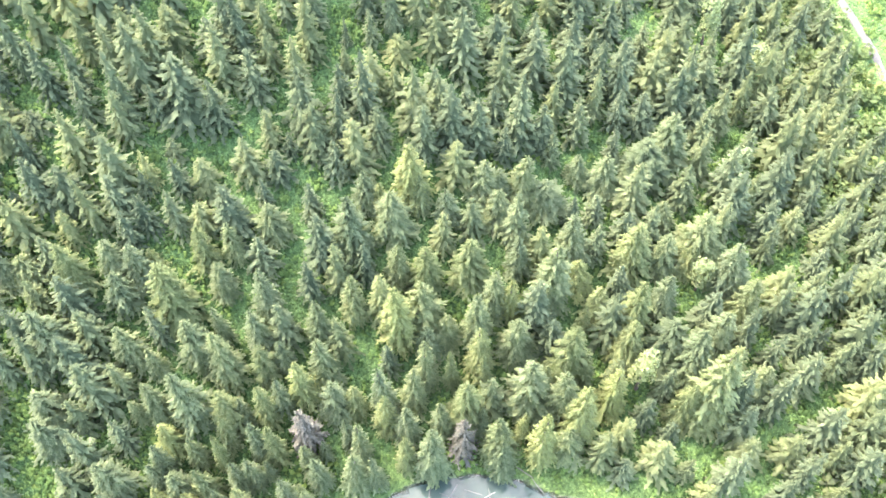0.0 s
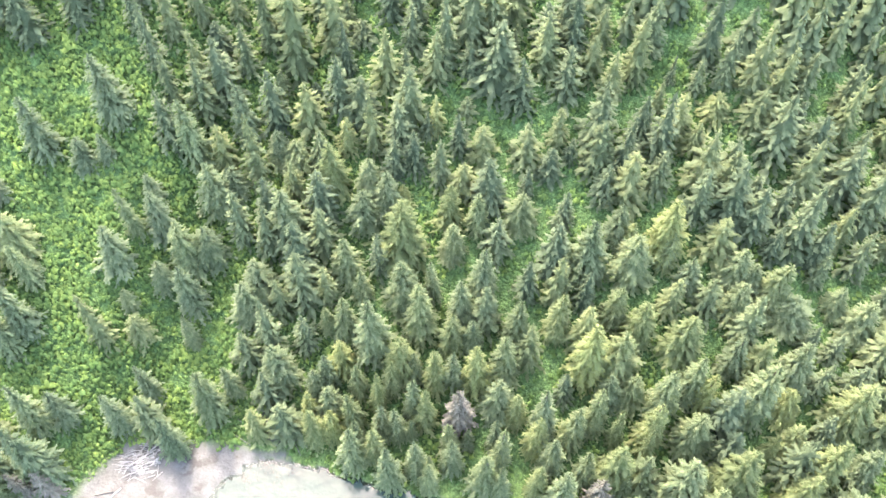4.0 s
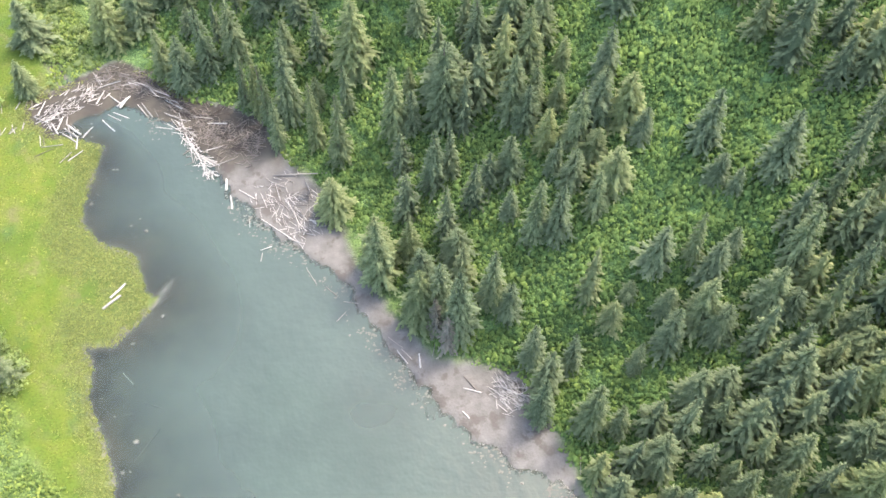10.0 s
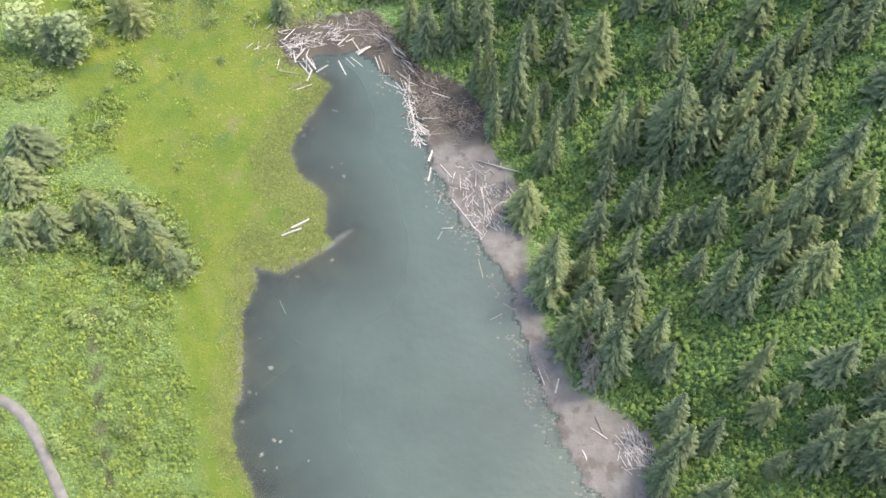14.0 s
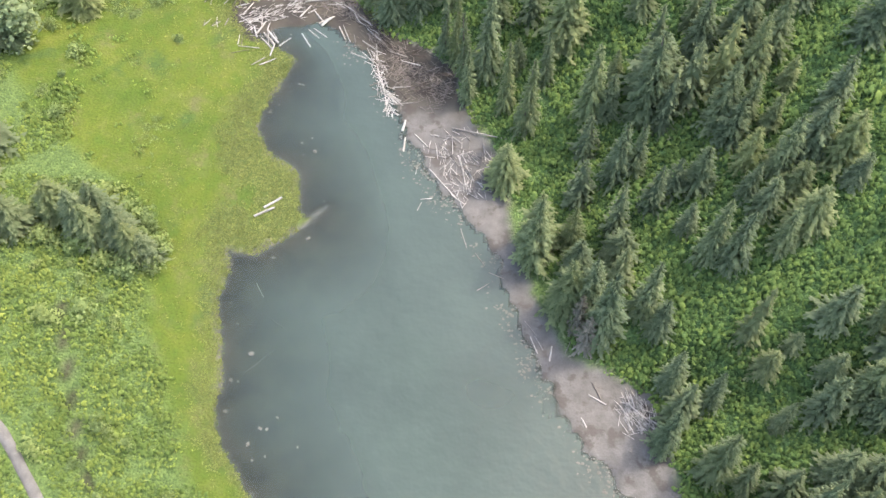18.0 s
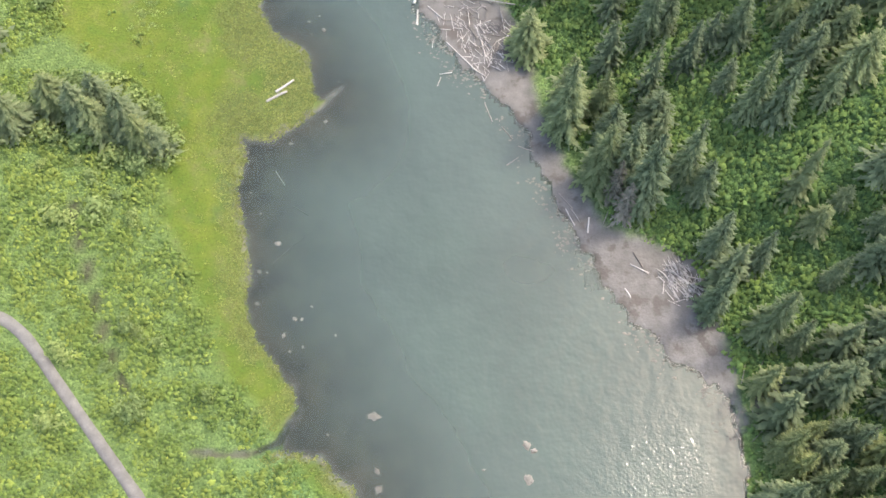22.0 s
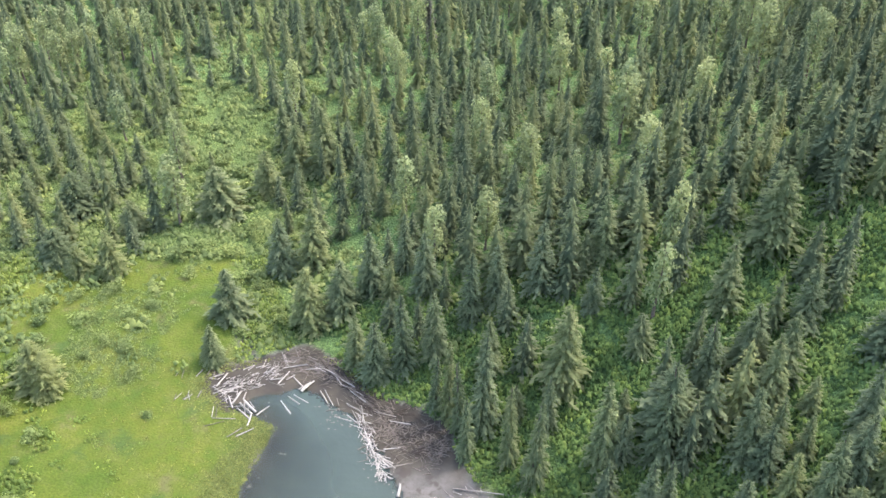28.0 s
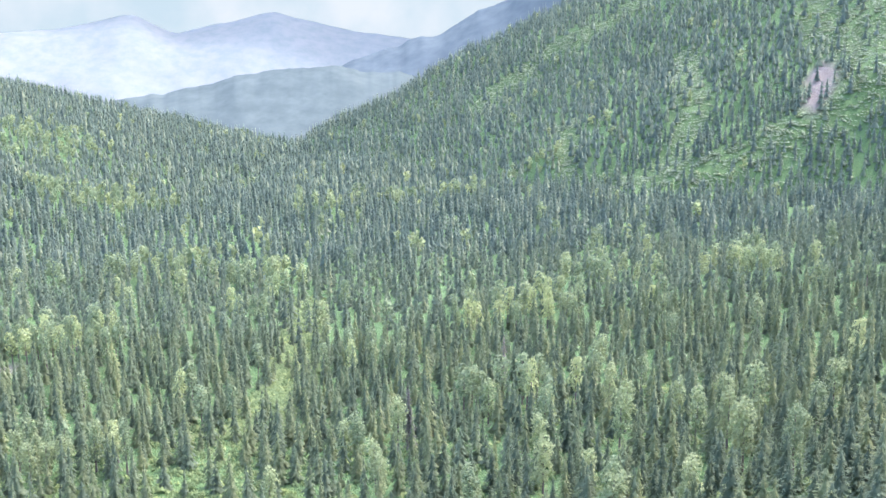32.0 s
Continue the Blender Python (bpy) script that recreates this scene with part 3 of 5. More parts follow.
# ---- plant templates: unit height and unit radius ----
def spruce_template(seed, levels, per, sprays, ragged=0.16, slim=0.7, core=True):
    """Whorls of drooping boughs round a dark core, each bough a row of small needle sprays."""
    r = np.random.default_rng(seed)
    V, F, tip = [], [], []
    gap = 0.93 / levels

    def kite(base, end, wide, sag, dark, light):
        """A folded spray from base to end; points as (out, side, up) are turned by the bough's bearing."""
        b = len(V)
        mid = base + 0.55 * (end - base)
        flat = np.array((-(end - base)[1], (end - base)[0], 0.0))
        flat = flat / (np.linalg.norm(flat) + 1e-6) * wide
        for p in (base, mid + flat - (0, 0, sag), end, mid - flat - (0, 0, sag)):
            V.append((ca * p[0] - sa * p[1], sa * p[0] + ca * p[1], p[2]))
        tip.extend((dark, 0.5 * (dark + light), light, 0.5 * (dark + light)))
        F.extend(((b, b + 1, b + 2), (b, b + 2, b + 3)))

    lean = r.uniform(0.75, 1.25, 5)
    for k in range(levels):
        u = 0.04 + gap * k
        count = max(3, int(round(per * (0.42 + 0.58 * (1 - u)))))
        off = r.uniform(0, 6.28)
        tier = r.uniform(0.86, 1.14)
        for j in range(count):
            a = off + 6.283 * (j + r.uniform(-0.3, 0.3)) / count
            z0 = min(u + r.uniform(-0.5, 0.5) * gap, 0.97)
            side_swell = 0.9 + 0.1 * lean[int(a / 1.2567) % 5]
            L = ((1 - z0) ** slim * tier * side_swell + 0.025) * min(1.0, 0.72 + 3.5 * z0) * (1 + r.normal(0, ragged))
            L = max(L, 0.03)
            fall = (0.085 * L + 0.008) * r.uniform(0.7, 1.4)
            ca, sa = math.cos(a), math.sin(a)

            def at(q):
                return np.array((q * L, 0.0, z0 - fall * (1.25 * q - 0.45 * q ** 3)))
            if sprays == 1:
                kite(at(0.3) + (0, 0, 0.02), at(1.0) - (0, 0, 0.03 * L + 0.01), 0.2 * L + 0.03, 0.4 * fall, 0.3, 1.0)
                continue
            for q in range(sprays):
                s = 0.24 + 0.70 * (q + r.uniform(0.1, 0.9)) / sprays
                way = 1 if (q + j) % 2 else -1
                long = (0.24 * L + 0.035) * r.uniform(0.75, 1.25)
                swing = r.uniform(0.35, 1.0) * (1.15 - 0.6 * s)
                base = at(s)
                end = base + np.array((math.cos(swing) * long, way * math.sin(swing) * long, -fall * r.uniform(0.05, 0.55)))
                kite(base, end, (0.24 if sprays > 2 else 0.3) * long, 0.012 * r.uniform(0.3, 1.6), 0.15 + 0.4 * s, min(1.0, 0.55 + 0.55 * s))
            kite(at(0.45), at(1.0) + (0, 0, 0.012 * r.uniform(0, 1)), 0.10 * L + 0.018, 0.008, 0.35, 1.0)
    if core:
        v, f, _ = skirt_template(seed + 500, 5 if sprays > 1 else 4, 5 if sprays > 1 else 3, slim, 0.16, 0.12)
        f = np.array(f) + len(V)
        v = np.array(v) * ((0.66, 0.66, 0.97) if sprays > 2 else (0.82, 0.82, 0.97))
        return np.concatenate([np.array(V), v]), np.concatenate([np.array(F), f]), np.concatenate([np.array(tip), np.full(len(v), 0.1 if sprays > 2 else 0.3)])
    return np.array(V), np.array(F), np.array(tip)


def skirt_template(seed, levels, per, slim=0.7, lap=0.12, jag=0.33):
    """A spruce farther off: steep overlapping skirts of hanging boughs with a jagged hem."""
    r = np.random.default_rng(seed)
    V, F, tip = [], [], []
    for k in range(levels):
        u = 0.03 + 0.85 * (k / (levels - 1)) ** 0.9
        c = len(V)
        V.append((0, 0, min(u + lap + lap * (1 - u) * r.uniform(0.8, 1.3), 1.0)))
        tip.append(0.35)
        off, swell = r.uniform(0, 6.28), r.uniform(0.85, 1.12)
        for j in range(2 * per):
            out = j % 2 == 0
            a = off + 3.1416 * (j + r.uniform(-0.25, 0.25)) / per
            L = ((1 - u) ** slim) * swell * (r.uniform(0.95 - jag, 0.95 + jag) if out else r.uniform(0.34, 0.56)) + 0.02
            V.append((math.cos(a) * L, math.sin(a) * L, u + (r.uniform(-0.055, 0.02) if out else r.uniform(0.01, 0.05))))
            tip.append(r.uniform(0.6, 1.0) if out else 0.1)
        for j in range(2 * per):
            F.append((c, c + 1 + j, c + 1 + (j + 1) % (2 * per)))
    return np.array(V), np.array(F), np.array(tip)


def leafy_template(seed, lobes, leaves, size, low=0.35, spread=0.55, flat=0.5):
    """A broadleaf crown: lobes of many small leaf sprays turned every way."""
    r = np.random.default_rng(seed)
    V, F, tip = [], [], []
    for k in range(lobes):
        a, q = r.uniform(0, 6.28), r.uniform(0, spread)
        h = low + (0.93 - low) * (k + 0.5) / lobes
        c = np.array((math.cos(a) * q, math.sin(a) * q, h))
        rad = np.array((0.50, 0.50, 0.17 + 0.05 * (1 - low))) * r.uniform(0.7, 1.15)
        for j in range(leaves):
            d = r.normal(size=3)
            d /= np.linalg.norm(d)
            d[2] = abs(d[2]) * 1.1 - 0.25
            p = c + d * rad * r.uniform(0.75, 1.05)
            n = d + r.normal(0, 0.55, 3)
            n /= np.linalg.norm(n)
            t = np.cross(n, r.normal(size=3))
            t /= np.linalg.norm(t)
            w = np.cross(n, t)
            s = size * r.uniform(0.6, 1.3)
            b, lift = len(V), np.array((1, 1, flat))
            for g, hgt in ((t * 1.2, 0), (w * 0.8, 0), (-t, 0), (-w * 0.8, 0)):
                V.append(tuple(p + g * s * lift))
            # leaves turned upward take more of the lighter colour
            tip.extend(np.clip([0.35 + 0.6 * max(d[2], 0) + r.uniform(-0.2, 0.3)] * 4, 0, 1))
            F.extend(((b, b + 1, b + 2), (b, b + 2, b + 3)))
    return np.array(V), np.array(F), np.array(tip)


def hump_template(seed, lobes, sides, size=0.42, spread=0.75):
    """Low leafy brush: a heap of small rounded tufts with ragged rims, the middle ones higher, tops coloured lighter
    than rims.
    """
    r = np.random.default_rng(seed)
    V, F, tip = [], [], []
    for k in range(lobes):
        a, q = r.uniform(0, 6.28), spread * math.sqrt(r.random())
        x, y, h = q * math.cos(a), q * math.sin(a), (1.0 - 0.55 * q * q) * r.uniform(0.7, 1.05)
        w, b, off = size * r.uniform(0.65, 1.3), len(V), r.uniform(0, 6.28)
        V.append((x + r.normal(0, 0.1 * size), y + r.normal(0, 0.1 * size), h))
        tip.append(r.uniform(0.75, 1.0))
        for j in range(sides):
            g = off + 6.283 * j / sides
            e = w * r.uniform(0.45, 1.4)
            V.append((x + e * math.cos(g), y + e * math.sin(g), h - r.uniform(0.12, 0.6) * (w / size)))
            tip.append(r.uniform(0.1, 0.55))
        F += [(b, b + 1 + j, b + 1 + (j + 1) % sides) for j in range(sides)]
    return np.array(V), np.array(F), np.array(tip)


def trunk_mesh(seed, rings=7, sides=7, mat=BARK, radius=0.02, crook=0.004, top=0.92):
    r = np.random.default_rng(seed)
    V, F = [], []
    x = y = 0.0
    for k in range(rings):
        u = top * k / (rings - 1)
        x, y = x + r.normal(0, crook), y + r.normal(0, crook)
        q = radius * (1 - u * 0.92) * (1.35 if k == 0 else 1.0)
        for j in range(sides):
            a = 6.283 * j / sides
            V.append((x + q * math.cos(a), y + q * math.sin(a), u - (0.03 if k == 0 else 0)))
    for k in range(rings - 1):
        for j in range(sides):
            a, b = k * sides + j, k * sides + (j + 1) % sides
            F.extend(((a, b, b + sides), (a, b + sides, a + sides)))
    return smooth(mesh_np("trunk", V, F, mat))


HERO = [spruce_template(k, 24, 12, 6, 0.17, 0.62 + 0.07 * (k % 3)) for k in range(8)]
MASS = [spruce_template(50 + k, 20, 8, 2, 0.15, 0.64 + 0.07 * (k % 3)) for k in range(8)]
CONE = [spruce_template(60 + k, 17, 7, 1, 0.17, 0.66 + 0.08 * (k % 3)) for k in range(8)]
SLIM = [spruce_template(70 + k, 12, 5, 1, 0.18, 0.68 + 0.08 * (k % 3)) for k in range(8)]
MID = [skirt_template(80 + k, 5, 5, 0.72, 0.17, 0.32) for k in range(8)]
FAR = [skirt_template(90 + k, 3, 4, 0.74, 0.26, 0.28) for k in range(8)]
ASPEN = [leafy_template(120 + k, 13, 64, 0.085, 0.25, 0.42, 0.26) for k in range(5)]
ASPEN_FAR = [leafy_template(130 + k, 8, 30, 0.13, 0.3, 0.36, 0.28) for k in range(4)]
ASPEN_DOT = [leafy_template(136 + k, 4, 9, 0.26, 0.4, 0.3, 0.35) for k in range(3)]
BUSH = [leafy_template(140 + k, 10, 42, 0.095, 0.06, 0.62) for k in range(5)]
CLUMP = [hump_template(150 + k, 9, 4, 0.25, 0.9) for k in range(10)]
THICKET = [leafy_template(180 + k, 6, 15, 0.17, 0.18, 0.6, 0.5) for k in range(5)]
HUMP = [hump_template(170 + k, 4, 4, 0.42, 0.8) for k in range(6)]


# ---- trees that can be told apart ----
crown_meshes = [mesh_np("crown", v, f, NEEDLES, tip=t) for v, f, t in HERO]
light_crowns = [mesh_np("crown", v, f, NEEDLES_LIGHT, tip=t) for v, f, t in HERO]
dead_meshes = [mesh_np("crown", v, f, DEAD_NEEDLES, tip=t) for v, f, t in (spruce_template(70, 22, 11, 5, 0.24, 0.66), spruce_template(71, 22, 11, 5, 0.24, 0.66))]
trunk_meshes = [trunk_mesh(k) for k in range(3)]
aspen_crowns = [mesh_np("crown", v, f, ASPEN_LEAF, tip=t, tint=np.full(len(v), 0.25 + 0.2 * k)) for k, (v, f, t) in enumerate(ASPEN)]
occupied, waiting, low_bushes = [], [], []
rng = np.random.default_rng(7)
STANDS = {"bank": ("on the muddy lake bank", "spruces of the lake bank"), "slope": ("among bright shrubs on the slope", "spruces of the shrubby slope"),
          "stand": ("in the dense stand on the slope", "spruces of the dense stand"), "meadow": ("at the edge of the wet meadow", "spruces round the meadow"),
          "valley": ("on the valley floor beside the brook", "spruces of the valley")}


def grounded(x, y):
    return float(ground_z(np.array([x]), np.array([y]))[0])


def tree_thing(name, x, y, tall, wide, crown_mesh, label, group):
    """A tree as a thing with its trunk and crown."""
    tree = new(name)
    tree.matrix_basis = Matrix.Translation((x, y, grounded(x, y) - 0.15)) @ Euler((rng.normal(0, 0.02), rng.normal(0, 0.02), rng.uniform(0, 6.28))).to_matrix().to_4x4()
    trunk = part("trunk", trunk_meshes[int(rng.integers(3))], tree)
    trunk.scale = (tall, tall, tall)
    crown = part("crown", crown_mesh, tree)
    crown.scale = (wide, wide, tall)
    occupied.append((x, y))
    return tagged(tree, label, "tree", group)


def grove(stand, trees):
    """Spruces of one stand: x, y, height, half width."""
    where, group = STANDS[stand]
    for x, y, tall, wide in trees:
        if stand == "meadow" and tall < 5:
            low_bushes.append((x, y, 0.7 * tall, 1.3 * wide))
            continue
        size = "tall" if tall > 15.5 else "small young" if tall < 9 else "medium-sized"
        if stand == "stand" and x > 74:
            waiting.append((x, y, tall, wide * 1.4))
            occupied.append((x, y))
        else:
            tree_thing("spruce_tree", x, y, tall, wide * {"stand": 1.4, "meadow": 1.6}.get(stand, 1.28),
                       (light_crowns if stand in ("stand", "meadow") else crown_meshes)[int(rng.integers(8))], f"{size} {'light' if stand == 'stand' else 'grey'}-green spruce {where}", group)


grove("valley", [(-12.5, 119.9, 11.6, 1.8), (6.1, 121.7, 14.4, 1.8), (10.5, 122.5, 12.9, 2.0), (17.1, 122.6, 14.5, 2.4), (27.2, 123.9, 13.1, 2.2),
    (-0.8, 129.2, 13.4, 2.1), (-20.9, 129.6, 13.1, 2.9), (-15.3, 130.8, 12.5, 2.7), (-10.1, 133.6, 13.7, 2.4), (-4.5, 136.6, 12.8, 1.7), (-27.4,
    144.5, 13.1, 2.6), (-21.6, 144.9, 15.4, 2.8), (-21.5, 176.4, 16.4, 3.2), (-27.7, 177.4, 12.7, 2.7)])
grove("meadow", [(-38.2, 29.4, 4.7, 1.8), (-29.5, 31.7, 4.1, 0.9), (-40.7, 40.2, 3.9, 1.4), (-51.6, 55.7, 3.5, 2.0), (-41.7, 55.7, 2.7, 1.2), (-46.3,
    56.9, 2.7, 2.2), (-39.8, 66.4, 6.9, 1.5), (-41.5, 66.7, 8.9, 1.7), (-64.0, 67.2, 7.3, 2.3), (-47.7, 68.7, 9.8, 1.9), (-43.8, 68.9, 10.7, 1.9),
    (-59.4, 69.0, 9.0, 2.1), (-49.9, 70.0, 10.9, 2.0), (-54.1, 72.0, 9.3, 2.1), (-47.6, 72.1, 10.4, 1.9), (-67.9, 76.1, 8.3, 2.4), (-68.5, 82.4, 8.1,
    2.7), (-72.1, 105.1, 9.7, 2.4), (-61.5, 113.8, 8.3, 1.8), (-60.9, 115.5, 4.3, 1.7), (-63.5, 116.3, 9.5, 2.5), (-36.5, 121.2, 8.7, 1.4), (-35.1,
    132.2, 11.4, 2.5), (-58.7, 144.4, 10.6, 1.9)])
grove("meadow", [(-64.7, 144.6, 6.9, 1.7), (-69.7, 148.7, 7.9, 2.3), (-58.0, 157.7, 7.7, 2.0), (-70.2, 163.5, 10.5, 3.0), (-41.9, 164.1, 11.9, 3.5),
    (-33.4, 170.6, 11.4, 2.3)])
grove("bank", [(40.0, 40.2, 16.3, 2.2), (33.8, 43.6, 14.6, 1.7), (35.1, 52.1, 12.4, 1.7), (25.7, 58.7, 20.6, 2.4), (23.7, 62.0, 17.4, 2.3), (20.6,
    62.5, 15.5, 2.5), (15.9, 70.2, 18.5, 2.3), (16.7, 72.9, 15.7, 2.6), (11.4, 84.3, 10.4, 2.7), (10.8, 97.7, 17.4, 1.4), (4.6, 99.7, 13.3, 1.2),
    (7.3, 104.1, 20.5, 2.1), (3.9, 104.8, 15.9, 1.2), (2.3, 107.6, 16.9, 1.4), (0.2, 109.2, 12.8, 1.2), (-9.2, 116.7, 12.5, 2.3)])
grove("slope", [(67.6, 45.0, 6.3, 2.0), (74.9, 45.4, 12.4, 1.8), (47.9, 45.9, 9.2, 1.1), (58.9, 46.3, 8.8, 2.2), (65.2, 46.8, 11.6, 2.4), (52.3, 47.1,
    12.5, 2.0), (57.1, 48.9, 12.5, 2.4), (39.9, 49.4, 12.1, 1.3), (69.9, 51.1, 14.9, 2.0), (53.6, 51.6, 7.5, 1.7), (46.3, 52.9, 6.9, 1.8), (59.6,
    53.5, 10.1, 1.9), (49.2, 55.0, 4.9, 1.2), (62.7, 55.0, 6.9, 1.4), (57.8, 56.1, 12.8, 1.2), (53.1, 57.4, 10.8, 2.0), (33.1, 58.7, 10.1, 1.6),
    (31.3, 61.7, 15.6, 2.0), (64.7, 61.9, 6.6, 1.1), (70.5, 62.2, 13.0, 2.4), (63.5, 64.7, 6.7, 1.6), (42.1, 67.0, 14.1, 1.8), (47.8, 67.6, 11.2,
    1.4), (39.3, 68.3, 15.6, 1.8)])
grove("slope", [(22.2, 68.4, 10.7, 2.1), (63.3, 70.1, 12.4, 2.0), (28.2, 70.3, 8.4, 2.3), (50.9, 70.3, 10.7, 2.7), (36.7, 72.6, 7.6, 1.3), (21.5,
    73.2, 10.8, 1.7), (46.0, 73.3, 9.3, 1.8), (56.3, 75.0, 7.6, 1.6), (49.8, 75.8, 7.3, 2.0), (44.1, 76.3, 8.4, 1.3), (48.1, 79.0, 13.1, 1.9), (38.3,
    79.1, 9.9, 2.1), (55.3, 79.2, 10.4, 2.5), (44.1, 80.5, 9.7, 1.7), (51.3, 80.8, 12.4, 2.1), (27.4, 83.1, 15.3, 1.9), (30.0, 83.4, 12.6, 1.5),
    (52.9, 83.5, 7.9, 1.5), (42.3, 84.7, 10.6, 1.9), (46.9, 85.5, 8.3, 1.3), (54.2, 86.3, 11.9, 1.9), (44.1, 87.5, 10.9, 1.5), (41.0, 87.6, 14.3,
    2.3), (49.3, 91.2, 6.6, 1.3)])
grove("slope", [(31.4, 92.4, 18.7, 2.6), (26.1, 93.5, 10.7, 1.6), (14.1, 93.8, 18.9, 1.6), (23.5, 93.9, 17.5, 2.0), (44.9, 94.0, 13.5, 2.2), (59.3,
    95.7, 10.4, 2.6), (32.5, 96.0, 13.2, 3.4), (47.3, 97.0, 12.7, 2.4), (27.0, 99.1, 7.1, 1.1), (38.3, 100.0, 12.6, 2.2), (16.9, 101.2, 12.6, 1.2),
    (43.8, 101.2, 11.7, 2.4), (51.5, 103.2, 11.7, 2.0), (12.2, 104.6, 7.9, 1.4), (19.3, 107.2, 16.5, 2.9), (30.6, 108.1, 7.8, 1.8), (42.2, 110.0,
    13.1, 2.3), (8.9, 113.0, 11.3, 1.9), (49.8, 116.2, 14.9, 3.2), (24.7, 116.5, 9.3, 1.5), (-4.7, 117.0, 17.2, 2.0), (0.4, 117.9, 14.5, 2.2)])
grove("stand", [(84.1, -62.4, 7.8, 2.2), (95.9, -62.2, 9.7, 2.3), (99.6, -60.8, 7.7, 1.9), (78.4, -58.9, 8.0, 2.2), (87.5, -56.5, 10.3, 2.0), (49.2,
    -56.3, 12.4, 2.0), (53.8, -55.8, 13.0, 2.5), (100.3, -55.6, 5.1, 2.3), (102.6, -55.5, 8.6, 2.1), (38.9, -55.2, 10.3, 2.0), (90.1, -54.1, 8.3,
    1.5), (83.8, -53.4, 10.7, 3.0), (59.1, -52.9, 12.4, 2.9), (73.5, -52.6, 11.6, 2.7), (46.0, -50.9, 12.8, 2.4), (57.3, -50.9, 7.1, 1.7), (78.9,
    -50.3, 9.3, 2.3), (87.1, -50.1, 9.2, 1.9), (99.2, -49.6, 8.5, 2.2), (64.3, -49.2, 7.1, 1.5), (72.1, -48.8, 8.8, 3.1), (38.4, -47.7, 22.4, 2.9),
    (58.6, -47.5, 9.9, 1.8), (79.3, -46.8, 10.2, 1.5)])
grove("stand", [(36.8, -46.6, 11.1, 2.4), (43.3, -46.6, 15.4, 2.4), (90.2, -45.9, 7.4, 1.3), (52.7, -45.6, 12.3, 1.6), (75.0, -44.8, 8.2, 1.2), (47.0,
    -44.6, 11.5, 2.8), (38.0, -43.8, 14.0, 1.8), (91.9, -43.3, 4.9, 2.6), (59.1, -42.7, 13.8, 2.4), (71.1, -42.1, 9.0, 2.1), (51.6, -40.8, 15.6, 2.0),
    (96.3, -40.7, 9.0, 1.7), (78.6, -40.2, 11.3, 1.8), (72.9, -38.7, 6.9, 1.4), (47.9, -38.6, 13.0, 2.2), (91.4, -37.0, 9.3, 1.7), (90.0, -36.8, 6.8,
    1.9), (54.7, -36.6, 8.1, 1.6), (75.5, -35.6, 8.4, 1.2), (78.0, -34.7, 11.0, 2.2), (62.1, -34.6, 12.8, 2.2), (41.9, -34.6, 15.0, 1.8), (58.6,
    -34.6, 7.6, 1.8), (52.4, -33.7, 9.4, 1.0)])
grove("stand", [(69.5, -32.8, 7.4, 2.4), (46.1, -32.3, 10.0, 1.2), (78.7, -31.4, 16.7, 2.4), (90.6, -31.1, 9.6, 2.5), (57.1, -30.0, 16.6, 2.3), (47.8,
    -29.9, 16.8, 2.5), (71.4, -29.8, 10.8, 1.8), (39.5, -29.0, 19.5, 2.1), (42.8, -28.3, 16.9, 2.1), (81.4, -28.2, 9.8, 1.8), (93.2, -28.1, 6.0, 1.2),
    (37.3, -27.5, 10.2, 1.9), (61.6, -26.7, 11.0, 1.6), (72.3, -26.7, 6.8, 1.6), (46.2, -26.4, 10.5, 1.2), (68.8, -25.7, 8.1, 2.0), (82.5, -24.5, 6.1,
    1.6), (72.3, -24.4, 9.2, 2.0), (56.7, -24.3, 12.1, 1.3), (45.1, -24.0, 16.0, 2.7), (51.8, -23.7, 11.5, 2.3), (37.7, -23.5, 19.7, 1.7), (91.2,
    -22.5, 8.2, 2.4), (57.3, -22.0, 13.2, 1.7)])
grove("stand", [(40.8, -21.6, 10.0, 1.0), (74.6, -21.2, 9.8, 2.3), (82.2, -20.7, 10.4, 2.1), (84.6, -20.6, 8.0, 2.0), (61.9, -19.6, 11.9, 2.1), (55.0,
    -19.0, 13.8, 1.7), (69.7, -18.7, 8.7, 1.5), (49.0, -18.3, 10.9, 1.0), (50.9, -18.2, 14.8, 1.7), (39.7, -18.1, 15.4, 1.9), (37.2, -18.0, 12.1,
    1.5), (78.4, -17.5, 12.4, 1.9), (90.9, -17.1, 5.2, 2.0), (42.6, -16.6, 10.1, 1.0), (86.1, -15.4, 7.1, 1.6), (71.7, -15.4, 8.9, 1.2), (44.7, -14.9,
    16.0, 2.1), (54.9, -14.8, 8.7, 1.7), (73.6, -14.6, 13.0, 2.1), (49.6, -14.1, 12.9, 1.0), (62.4, -13.8, 11.5, 1.9), (87.8, -12.5, 9.0, 2.0), (54.4,
    -12.2, 9.1, 1.5), (58.0, -11.9, 12.6, 2.3)])
